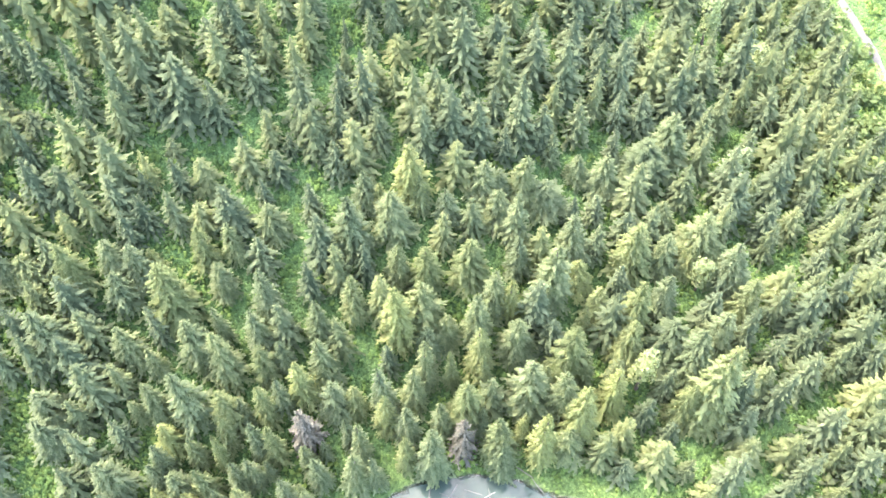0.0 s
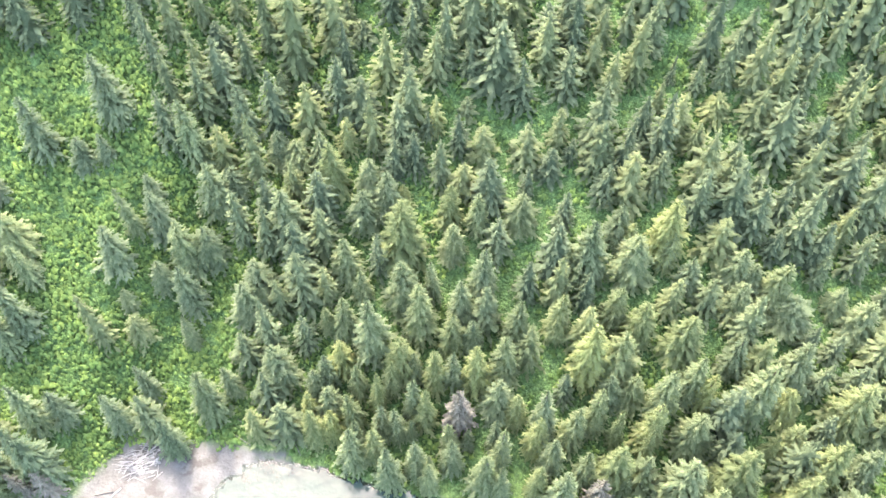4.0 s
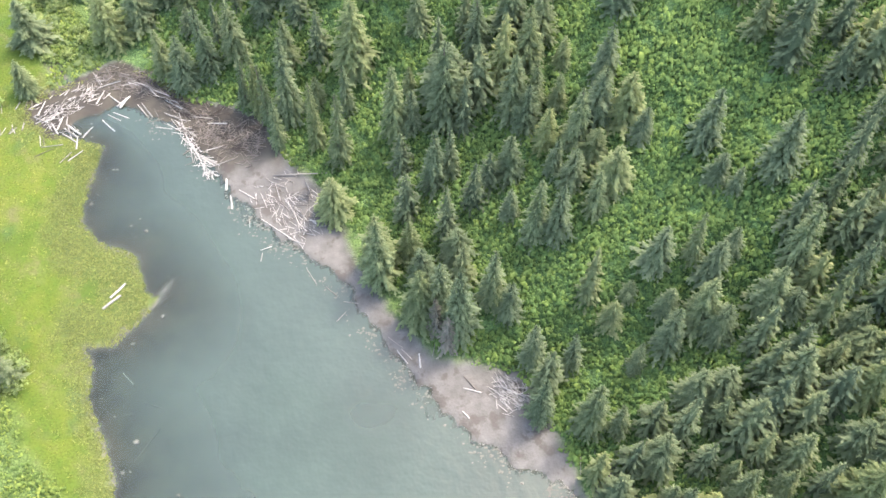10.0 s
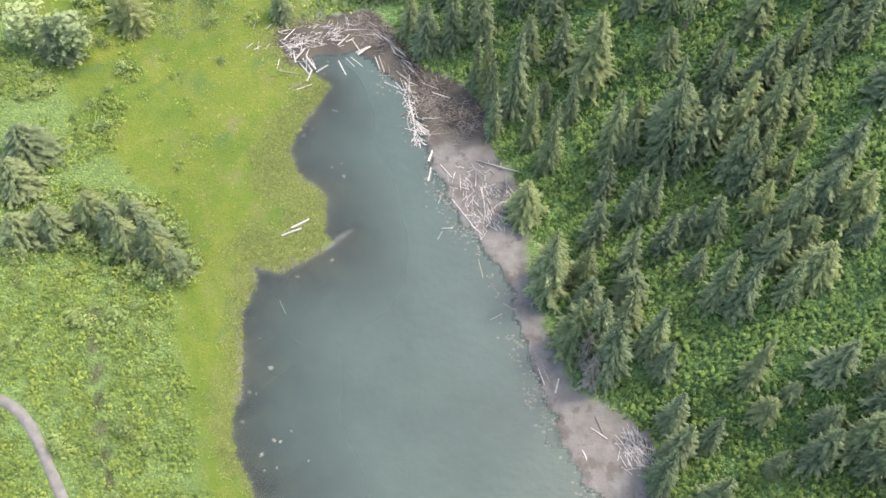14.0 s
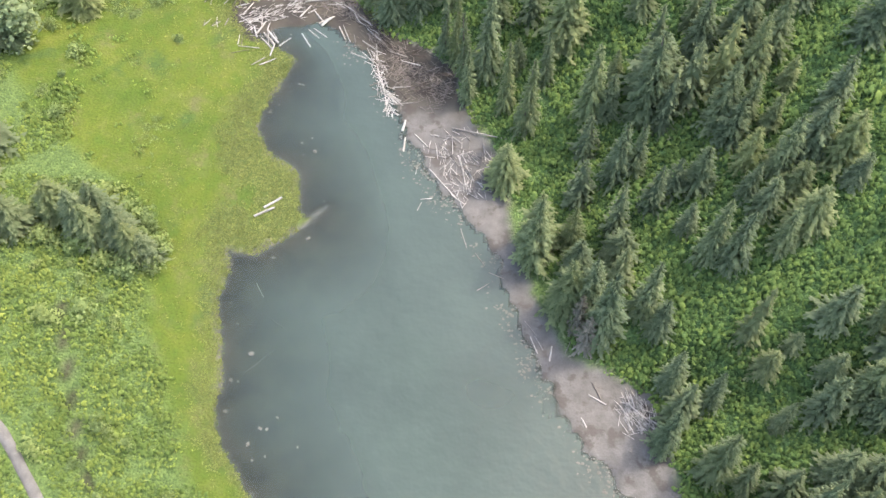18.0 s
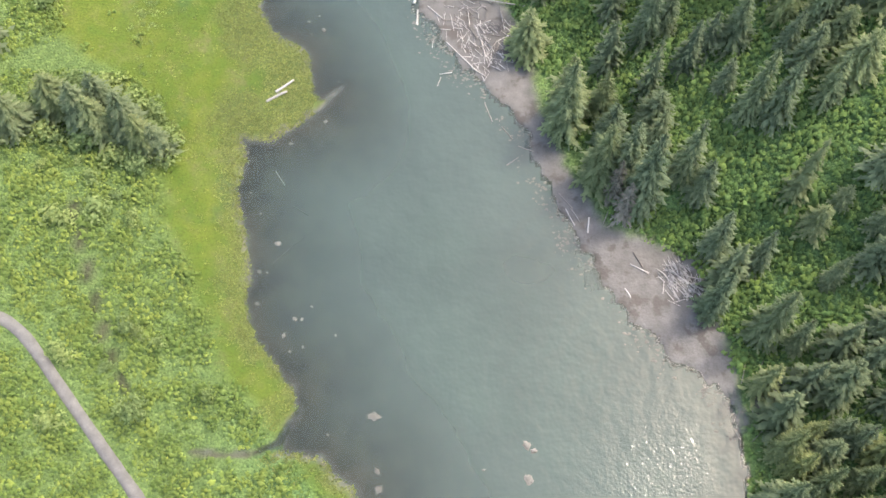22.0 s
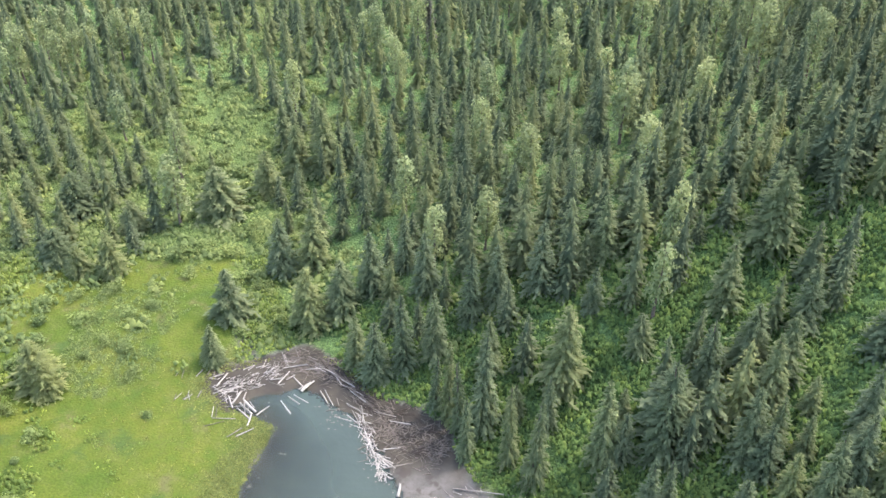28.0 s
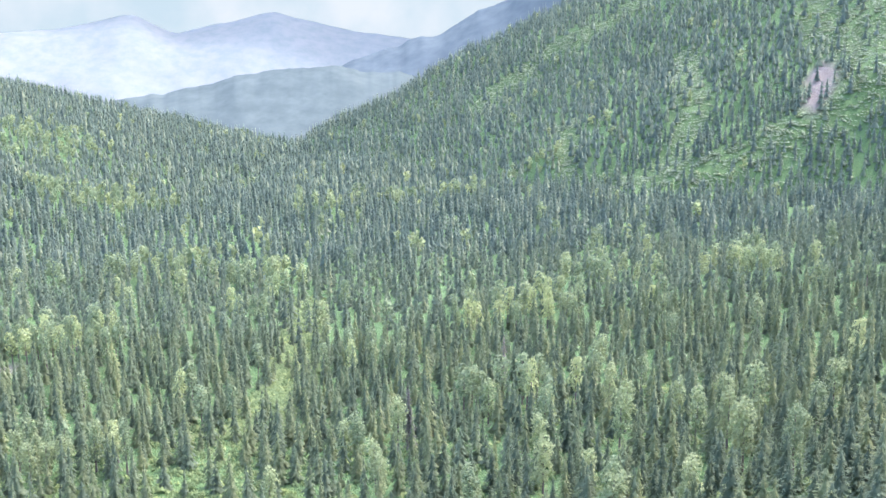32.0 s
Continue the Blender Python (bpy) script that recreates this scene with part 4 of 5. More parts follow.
grove("stand", [(80.6, -11.5, 9.8, 1.9), (44.5, -11.4, 11.4, 1.3), (69.9, -11.2, 10.6, 2.3), (50.9, -10.8, 14.6, 1.5), (93.8, -10.3, 6.4, 0.7), (63.8,
    -10.1, 11.1, 1.5), (72.6, -9.9, 7.5, 1.2), (90.3, -9.4, 6.3, 1.0), (39.6, -8.9, 18.4, 1.9), (56.8, -8.5, 16.6, 2.1), (48.5, -8.4, 12.4, 1.5),
    (78.3, -8.1, 12.2, 2.3), (86.4, -8.0, 10.0, 1.8), (73.6, -7.9, 9.7, 1.5), (44.5, -6.6, 12.5, 1.5), (41.1, -5.6, 12.4, 1.3), (78.2, -5.3, 9.0,
    1.7), (68.9, -5.2, 14.9, 2.4), (48.4, -4.7, 16.5, 1.5), (46.3, -4.1, 13.2, 1.4), (81.4, -3.3, 11.8, 2.3), (61.0, -3.2, 11.7, 1.5), (90.4, -2.7,
    10.1, 1.8), (39.5, -1.3, 13.3, 1.1)])
grove("stand", [(49.1, -0.4, 10.3, 1.5), (43.2, 0.1, 14.4, 1.2), (82.1, 0.4, 5.6, 1.0), (45.1, 1.3, 12.2, 1.0), (40.1, 1.5, 14.5, 1.6), (50.0, 2.1,
    11.4, 1.9), (59.2, 2.2, 12.0, 1.5), (54.1, 2.5, 12.7, 1.7), (79.5, 2.7, 6.9, 1.8), (83.6, 2.7, 8.3, 1.4), (44.5, 4.8, 7.0, 0.8), (72.7, 5.1, 8.7,
    1.9), (76.3, 5.2, 8.1, 1.0), (52.3, 5.8, 14.1, 1.6), (41.4, 6.2, 12.1, 1.3), (80.4, 6.3, 9.6, 2.1), (43.8, 7.1, 10.8, 1.2), (56.4, 7.4, 9.5, 1.2),
    (63.4, 8.0, 13.2, 1.7), (37.9, 8.5, 11.0, 1.1), (39.5, 9.0, 9.9, 0.8), (51.6, 9.0, 12.1, 1.2), (59.9, 9.9, 11.6, 1.6), (74.3, 10.1, 11.8, 2.5)])
grove("stand", [(56.0, 10.3, 10.8, 1.5), (39.6, 10.7, 13.5, 1.3), (70.9, 10.8, 9.5, 1.3), (50.8, 11.0, 13.5, 1.5), (45.8, 11.2, 13.8, 1.4), (92.7,
    11.3, 6.1, 1.0), (79.8, 12.4, 7.8, 2.0), (97.7, 12.6, 8.2, 2.4), (43.7, 12.6, 8.0, 0.8), (88.8, 12.9, 13.6, 3.2), (46.8, 13.1, 13.7, 1.3), (67.0,
    13.2, 9.0, 1.5), (37.3, 13.7, 16.6, 1.6), (74.9, 13.8, 7.8, 1.8), (51.1, 14.1, 8.5, 1.0), (61.6, 14.5, 10.3, 1.1), (70.7, 14.6, 10.4, 1.7), (43.5,
    14.6, 11.4, 1.2), (56.9, 15.0, 13.9, 1.9), (80.0, 15.7, 8.9, 1.5), (84.3, 15.8, 4.5, 1.2), (51.5, 16.2, 12.1, 2.1), (43.3, 16.4, 11.4, 1.2),
    (88.9, 16.6, 8.2, 1.4)])
grove("stand", [(48.9, 16.8, 10.4, 1.2), (40.0, 16.8, 12.8, 1.3), (75.4, 17.2, 10.7, 1.5), (46.2, 18.0, 14.1, 1.0), (59.8, 18.1, 12.9, 2.1), (98.8,
    18.3, 8.0, 1.6), (40.6, 19.3, 11.9, 1.1), (38.5, 19.3, 14.2, 1.7), (81.4, 19.4, 9.0, 1.2), (65.8, 20.0, 14.7, 2.8), (89.4, 20.3, 15.0, 1.7),
    (52.8, 20.4, 17.8, 2.3), (80.3, 20.4, 6.7, 1.1), (43.5, 20.6, 12.7, 1.4), (47.4, 21.1, 10.3, 1.2), (76.3, 21.1, 9.2, 1.5), (87.4, 21.2, 10.9,
    1.9), (71.9, 21.5, 4.7, 1.0), (41.3, 23.1, 10.0, 1.3), (70.9, 23.6, 9.2, 1.9), (82.0, 23.6, 12.5, 2.3), (74.8, 23.6, 9.2, 1.5), (59.2, 23.9, 8.4,
    1.3), (50.0, 24.3, 9.2, 1.5)])
grove("stand", [(44.2, 24.4, 9.7, 1.6), (54.4, 24.9, 11.0, 1.6), (40.4, 25.3, 11.3, 1.6), (86.8, 25.3, 7.2, 1.2), (90.7, 25.5, 9.8, 1.6), (47.3, 25.8,
    10.6, 1.4), (68.4, 26.2, 8.6, 2.0), (72.4, 26.5, 8.0, 1.7), (46.3, 26.8, 9.0, 1.3), (61.6, 26.8, 10.6, 1.9), (43.1, 27.1, 8.6, 1.1), (77.2, 27.3,
    14.0, 1.5), (54.3, 27.5, 7.5, 1.0), (85.6, 27.8, 12.1, 2.1), (80.7, 30.0, 10.0, 2.5), (71.2, 31.4, 11.9, 1.9), (46.6, 32.1, 12.1, 2.3), (90.6,
    32.8, 4.1, 1.8), (92.0, 35.5, 5.7, 1.2), (64.1, 36.0, 13.3, 2.7), (78.0, 36.8, 11.0, 2.4), (81.8, 37.0, 4.1, 1.0), (73.2, 37.4, 5.8, 2.0), (56.5,
    38.3, 9.7, 2.2)])
grove("stand", [(43.4, 38.4, 10.2, 1.2), (53.4, 39.0, 10.8, 2.2), (73.4, 40.1, 6.5, 1.6), (84.7, 40.6, 19.0, 2.5), (81.3, 42.0, 5.8, 1.4), (89.6,
    43.6, 11.6, 2.4), (82.9, 47.8, 10.2, 1.8), (83.8, 51.9, 6.3, 2.0), (91.4, 53.4, 5.0, 1.3)])
for x, y, tall, wide in [(47.0, 6.6, 14.4, 2.3), (41.1, -13.4, 13.1, 2.1), (22.6, 59.9, 11.1, 1.5), (23.7, 57.3, 9.9, 1.7), (1.0, 232.0, 18.0, 1.6), (29.0, 274.0, 17.0, 1.5)]:
    tree_thing("dead_spruce_tree", x, y, tall, wide, dead_meshes[int(rng.integers(2))], "dead grey-brown spruce with bare drooping boughs", "dead spruces")
for k, (x, y, tall, wide) in enumerate([(92.0, -66.0, 11.0, 3.0), (69.0, -62.0, 8.0, 3.0), (86.0, -72.0, 7.0, 2.8), (54.1, -51.6, 8.6, 2.5), (43.4, -39.6, 13.5, 2.8), (32.9, 111.8, 13.6, 2.9), (35.8, 120.5, 9.9, 2.4), (10.2, 170.5, 12.5, 3.2), (18.2, 152.0, 12.0, 3.4), (28.3, 190.7, 14.0, 3.6), (48.4, 207.2, 14.5, 3.4), (33.0, 222.3, 14.0, 3.8), (36.2, 141.0, 12.0, 3.8), (9.2, 135.0, 12.0, 3.0), (36.2, 120.5, 13.5, 2.8), (21.4, 240.0, 13.0, 3.4), (-12.3, 228.5, 12.5, 3.8), (56.3, 268.6, 14.0, 3.6), (73.3, 209.8, 13.0, 3.2), (10.4, 140.2, 5.7, 2.5), (-77.7, 106.9, 8.7, 6.0), (-68.8, 105.6, 10.1, 5.8)]):
    tree_thing("aspen_tree", x, y, tall, wide, aspen_crowns[k % 5], "pale green aspen with a rounded leafy crown", "aspens")


# ---- woods that nobody could count ----
def sample(count, x0, x1, y0, y1, chance, gap=0.0, seed=1):
    """Random places where chance(x, y) allows, none nearer than gap to another or to a tree that stands already."""
    r = np.random.default_rng(seed)
    x, y = r.uniform(x0, x1, count), r.uniform(y0, y1, count)
    ok = r.random(count) < chance(x, y)
    x, y = x[ok], y[ok]
    if not gap:
        return x, y
    cells, keep = {}, []
    for a, b in occupied:
        cells.setdefault((int(a // gap), int(b // gap)), []).append((a, b))
    for k, (a, b) in enumerate(zip(x.tolist(), y.tolist())):
        i, j = int(a // gap), int(b // gap)
        if all((a - c) ** 2 + (b - d) ** 2 >= gap * gap for u in (-1, 0, 1) for v in (-1, 0, 1) for c, d in cells.get((i + u, j + v), ())):
            cells.setdefault((i, j), []).append((a, b))
            keep.append(k)
    return x[keep], y[keep]


def in_view(x, y, wide=31.0):
    """The wedge up the valley."""
    return np.abs(np.degrees(np.arctan2(x + 4, y)) - 2.6) < wide


def near_brook(x, y, half):
    return distance(x, y, BROOK)[0] < half


def slope_chance(x, y):
    ok = (shore(x, y) > 2.5) & (x > foot(y) + np.where(y < -20, -9, 1))
    seen = (y > -38) & (y < 52) & (x < 88)
    open_ = ease(-np.hypot((x - 58) / 26, (y - 74) / 34), -1.0, -0.6)
    return ok * np.where(seen, 1.0, 0.9) * (1 - 0.93 * open_) * np.where((y > 40) & (y < 120) & (x < 70), 0.05, 1.0) * (distance(x, y, TRAIL)[0] > 9)


def put_mass(name, templates, x, y, tall, wide, mat, label, category, seed, sink=0.2, given=(), soft=False):
    r = np.random.default_rng(seed)
    h = tall[0] + (tall[1] - tall[0]) * r.beta(1.6, 1.4, len(x))
    w = (h * 0.6 + 0.4 * tall[1]) * wide * r.uniform(0.75, 1.3, len(x))
    for k, (a, b, c, d) in enumerate(given):
        x, y, h, w = np.append(x, a), np.append(y, b), np.append(h, c), np.append(w, d)
    z = ground_z(x, y) - sink
    v, f, t, i = scatter(templates, np.stack([x, y, z, h, w], 1), r)
    me = mesh_np(name, v, f, mat, tip=t, tint=i)
    return tagged(new(name, smooth(me) if soft else me), label, category, kind="stuff")


x, y = sample(8000, 10, 140, -106, 135, slope_chance, 3.3, 11)
occupied += list(zip(x.tolist(), y.tolist()))
n = x < 98
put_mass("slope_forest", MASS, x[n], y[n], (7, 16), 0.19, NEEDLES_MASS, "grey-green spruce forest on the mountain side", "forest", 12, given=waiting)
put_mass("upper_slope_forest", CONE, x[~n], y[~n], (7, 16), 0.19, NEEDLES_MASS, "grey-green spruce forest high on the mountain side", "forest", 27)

# aspen groves: x, y, half widths across and along the valley
ASPEN_GROVES = [(-88, 233, 22, 9), (-118, 335, 26, 16), (42, 345, 30, 20), (40, 252, 26, 14), (-6, 305, 16, 14), (-117, 470, 26, 26), (-63, 446, 24, 22),
                (146, 380, 22, 16), (85, 396, 28, 22), (-57, 371, 10, 10), (-58, 658, 24, 30), (-8, 706, 22, 24), (45, 706, 40, 24), (104, 729, 30, 26),
                (-318, 849, 60, 80), (-213, 690, 50, 50), (20, 200, 50, 20), (75, 190, 30, 30)]


def aspen_share(x, y):
    best = np.full(np.shape(x), 0.022)
    for a, b, p, q in ASPEN_GROVES:
        best = np.maximum(best, (0.06 if b < 205 else 0.46) * ease(-np.hypot((x - a) / p, (y - b) / q), -1.25, -0.7))
    return best


def split_aspens(x, y, seed):
    return np.random.default_rng(seed).random(len(x)) < aspen_share(x, y)


def valley_chance(x, y):
    corridor = near_brook(x, y, np.where(y < 235, 9, 5))
    sparse = (x < -20) & (y < 232) & (x > -58 - 0.1 * (y - 150))
    return (in_view(x, y, 33) * (1 - 0.93 * corridor) * np.where((x < -8) & (y < 150), 0.0, 1.0) * (shore(x, y) > 3)
            * np.where((y < 135) & (x < 45), 0.5, 1.0) * np.where(sparse, 0.16, np.where((x < -20) & (y < 205), 0.26, 1.0)) * (np.hypot(x + 137, y - 316) > 11) * np.where(y > 128, 0.25 + 0.75 * ease(waves(x, y, 15, 181, 2), -0.45, 0.0), 1.0))


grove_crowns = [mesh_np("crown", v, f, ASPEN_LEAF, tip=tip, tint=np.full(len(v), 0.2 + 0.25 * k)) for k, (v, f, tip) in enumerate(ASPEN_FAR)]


def single_trees(name, crowns, x, y, tall, wide, kinds, where, group, seed):
    """Trees of a wood, each a thing of its own."""
    r = np.random.default_rng(seed)
    for px, py in zip(x.tolist(), y.tolist()):
        h = tall[0] + (tall[1] - tall[0]) * r.beta(1.6, 1.4)
        w = (h * 0.6 + 0.4 * tall[1]) * wide * r.uniform(0.75, 1.3)
        size = kinds[0] if h < 9 else kinds[2] if h > 15.5 else kinds[1]
        tree_thing(name, px, py, h, w, crowns[int(r.integers(len(crowns)))], f"{size} {where}", group)


x, y = sample(15000, -150, 165, 118, 235, valley_chance, 3.9, 13)
occupied += list(zip(x.tolist(), y.tolist()))
a = split_aspens(x, y, 5)
n = ~a & (y < 200)
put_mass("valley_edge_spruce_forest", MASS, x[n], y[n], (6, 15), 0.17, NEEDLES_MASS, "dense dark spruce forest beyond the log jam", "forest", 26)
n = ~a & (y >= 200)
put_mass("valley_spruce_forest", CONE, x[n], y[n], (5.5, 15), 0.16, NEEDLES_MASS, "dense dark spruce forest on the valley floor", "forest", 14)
single_trees("aspen_tree", aspen_crowns, x[a], y[a], (10, 15.5), 0.21, ("pale green aspen with a rounded crown",) * 3, "among dark valley spruces", "aspens", 15)
x, y = sample(30000, -225, 235, 235, 345, valley_chance, 3.9, 23)
a = split_aspens(x, y, 7)
put_mass("inner_valley_spruce_forest", CONE, x[~a], y[~a], (5.5, 15), 0.155, NEEDLES_MASS, "dense spruce forest along the valley floor", "forest", 24)
single_trees("aspen_tree", grove_crowns, x[a], y[a], (10, 15.5), 0.22, ("pale rounded aspen",) * 3, "in a valley grove", "aspens of the valley groves", 25)

x, y = sample(36000, -420, 460, 345, 700, lambda x, y: in_view(x, y) * (1 - 0.8 * near_brook(x, y, 5)) * (1 - 0.93 * np.maximum(glade(x, y), bare(x, y))) * (0.35 + 0.65 * ease(waves(x, y, 18, 183, 2), -0.45, 0.0)), 4.2, 16)
a = split_aspens(x, y, 6)
n = ~a & (y < 470)
put_mass("middle_valley_spruce_forest", SLIM, x[n], y[n], (6, 16), 0.165, NEEDLES_MID_HAZED, "dark spruce forest in the middle of the valley", "forest", 29)
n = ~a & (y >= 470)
put_mass("upper_valley_spruce_forest", MID, x[n], y[n], (6, 16), 0.175, NEEDLES_FAR_HAZED, "dark spruce forest farther up the valley", "forest", 17, soft=True)
n = a & (y < 470)
put_mass("middle_valley_aspen_wood", ASPEN_FAR, x[n], y[n], (11, 17), 0.25, ASPEN_LEAF, "pale aspen patches in the middle of the valley", "wood", 30)
n = a & (y >= 470)
put_mass("upper_valley_aspen_wood", ASPEN_DOT, x[n], y[n], (11, 16), 0.27, ASPEN_LEAF, "pale aspen patches farther up the valley", "wood", 18)

x, y = sample(64000, -760, 900, 700, 1330, lambda x, y: in_view(x, y) * (1 - 0.93 * np.maximum(glade(x, y), bare(x, y))), 5.0, 19)
a = split_aspens(x, y, 8)
put_mass("distant_forest", FAR, x[~a], y[~a], (8, 18), 0.18, NEEDLES_FAR_HAZED, "distant dark green spruce forest on mountain slopes", "forest", 20, soft=True)
put_mass("distant_aspen_wood", ASPEN_DOT, x[a], y[a], (9, 16), 0.3, ASPEN_LEAF, "distant pale aspen groves on the slopes", "wood", 21)


# ---- brush and grass ----
def brush_chance(x, y):
    return (shore(x, y) > 0.8) * (1 - meadow_cover(x, y)) ** 2 * np.where((x < -36) & (y > 78), np.where(waves(x, y, 9, 151, 2) < 0.12 - 0.012 * (meadow_cover(x, y, 24) < 0.5) * 20, 0.06, 1.0), 1.0) * (distance(x, y, TRAIL)[0] > 1.7) * (distance(x, y, GULLY)[0] > 0.9) * (distance(x, y, INLET)[0] > 1.2) * ((in_mud(x, y) < 2.0) | (shore(x, y) > 1.6))


x, y = sample(15500, -16, 104, 34, 130, lambda x, y: brush_chance(x, y) * (x > foot(y) - 1), 0, 31)
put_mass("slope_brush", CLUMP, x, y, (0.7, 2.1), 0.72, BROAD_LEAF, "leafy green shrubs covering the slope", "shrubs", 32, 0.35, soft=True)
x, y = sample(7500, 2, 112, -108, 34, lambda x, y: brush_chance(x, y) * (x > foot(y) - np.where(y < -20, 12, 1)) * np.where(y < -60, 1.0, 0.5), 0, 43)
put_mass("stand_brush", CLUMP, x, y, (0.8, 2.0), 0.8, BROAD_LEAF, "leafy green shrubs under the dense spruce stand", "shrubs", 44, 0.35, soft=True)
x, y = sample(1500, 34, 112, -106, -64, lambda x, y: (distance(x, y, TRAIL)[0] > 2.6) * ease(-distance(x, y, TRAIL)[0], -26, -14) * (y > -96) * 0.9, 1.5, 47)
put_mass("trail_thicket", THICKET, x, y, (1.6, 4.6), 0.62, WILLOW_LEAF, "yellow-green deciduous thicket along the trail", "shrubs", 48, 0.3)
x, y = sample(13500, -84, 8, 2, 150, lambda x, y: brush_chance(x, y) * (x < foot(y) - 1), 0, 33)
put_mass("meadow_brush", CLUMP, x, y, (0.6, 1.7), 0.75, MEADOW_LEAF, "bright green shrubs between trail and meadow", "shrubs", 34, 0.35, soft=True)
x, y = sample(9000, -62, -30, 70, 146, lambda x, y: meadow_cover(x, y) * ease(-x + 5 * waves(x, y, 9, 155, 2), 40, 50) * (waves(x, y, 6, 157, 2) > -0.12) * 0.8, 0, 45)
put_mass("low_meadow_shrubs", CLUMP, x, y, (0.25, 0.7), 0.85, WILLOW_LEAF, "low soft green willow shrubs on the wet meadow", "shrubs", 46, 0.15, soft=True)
x, y = sample(6500, -120, 110, 118, 262, lambda x, y: in_view(x, y, 33) * (shore(x, y) > 2) * np.where(near_brook(x, y, 16) | ((x < -15) & (y < 200)), 1.0, 0.4) * (1 - 0.95 * meadow_cover(x, y)), 0, 35)
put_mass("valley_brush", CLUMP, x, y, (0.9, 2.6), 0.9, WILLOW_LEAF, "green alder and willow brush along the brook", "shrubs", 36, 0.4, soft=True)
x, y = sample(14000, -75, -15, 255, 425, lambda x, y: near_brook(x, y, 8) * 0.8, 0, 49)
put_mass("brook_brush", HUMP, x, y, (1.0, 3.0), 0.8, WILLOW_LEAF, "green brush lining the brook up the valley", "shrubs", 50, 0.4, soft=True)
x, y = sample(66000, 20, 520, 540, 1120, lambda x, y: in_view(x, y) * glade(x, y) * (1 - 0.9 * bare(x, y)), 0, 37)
put_mass("avalanche_brush", HUMP, x, y, (0.8, 2.2), 1.25, BRUSH_LEAF_HAZED, "pale green brush in avalanche strips", "shrubs", 38, 0.8, soft=True)
x, y = sample(1500, -95, -24, 14, 225, lambda x, y: brush_chance(x, y) * np.where(y < 90, 0.28 * (waves(x, y, 16, 131, 2) > 0.1), 0.75) + 0.035 * meadow_cover(x, y) * (x < -40) * (y > 78) * (waves(x, y, 12, 133, 2) > -0.1), 2.3, 39)
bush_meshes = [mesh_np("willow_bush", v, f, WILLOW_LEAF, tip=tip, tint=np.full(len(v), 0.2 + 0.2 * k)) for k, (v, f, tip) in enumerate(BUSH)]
low_bushes += [(-52, 124, 1.8, 2.4), (-55.5, 126, 1.5, 1.8), (-48, 149, 2.8, 3.5), (-53, 133, 1.6, 2.2), (-49.5, 135.5, 1.4, 1.9), (-61, 131, 1.6, 2.6), (-58, 139, 2.0, 2.6), (-43, 152, 2.2, 3.2), (-38.5, 150, 2.4, 3.0), (-36, 142, 2.0, 2.4)]
low_bushes += [(-39, 64.5, 2.6, 2.4), (-42, 63.5, 2.8, 2.6), (-45.5, 65, 2.6, 2.6), (-50, 66.5, 3.0, 2.8), (-55, 68, 3.0, 2.8), (-38.5, 68.5, 3.2, 2.6), (-40.5, 71.5, 3.2, 2.8), (-44, 73.5, 3.4, 3.0), (-48, 75.5, 3.2, 3.0), (-52.5, 76, 3.0, 3.0), (-57, 74, 3.2, 3.0),
               (-62, 71, 3.0, 2.8), (-35, 135, 2.0, 2.6), (-33, 128, 1.8, 2.2), (-37.5, 124.5, 1.4, 1.8), (-64, 137, 1.8, 2.2), (-44.5, 144, 1.5, 2.0), (-67, 126, 1.5, 2.0)]
spots = low_bushes + [(px, py, tall, 1.05 * tall) for px, py, tall in zip(x.tolist(), y.tolist(), rng.uniform(1.0, 2.4, len(x)).tolist())]
for px, py, tall, wide in spots:
    bush = new("willow_bush", bush_meshes[int(rng.integers(5))])
    bush.matrix_basis = Matrix.Translation((px, py, grounded(px, py) - 0.25)) @ Matrix.Rotation(rng.uniform(0, 6.28), 4, 'Z') @ Matrix.Diagonal((wide, wide, tall, 1))
    tagged(bush, "rounded grey-green willow bush " + ("at the edge of the meadow" if py < 125 else "beside the brook"), "bush", "willow bushes")


def tuft_template(seed):
    r = np.random.default_rng(seed)
    V, F, tip = [], [], []
    for j in range(7):
        a, lean = r.uniform(0, 6.28), r.uniform(0.3, 1.0)
        c, s = math.cos(a), math.sin(a)
        b = len(V)
        V += [(c * 0.1 - s * 0.3, s * 0.1 + c * 0.3, 0), (c * 0.1 + s * 0.3, s * 0.1 - c * 0.3, 0), (c * lean, s * lean, r.uniform(0.6, 1.0))]
        tip += [0.1, 0.1, 1.0]
        F.append((b, b + 1, b + 2))
    return np.array(V), np.array(F), np.array(tip)


TUFT = [tuft_template(160 + k) for k in range(5)]
x, y = sample(90000, -56, 6, 16, 122, lambda x, y: (shore(x, y) > -0.1) * (x < -8) * np.maximum(sedge_band(x, y), 0.06 * meadow_cover(x, y)) * (distance(x, y, INLET)[0] > 1.0) * (distance(x, y, SPIT)[0] > 0.9), 0, 41)
put_mass("shore_sedge", TUFT, x[:9000], y[:9000], (0.09, 0.22), 2.4, SEDGE, "yellow-green sedge tufts along the lake edge", "sedge", 42, 0.05)


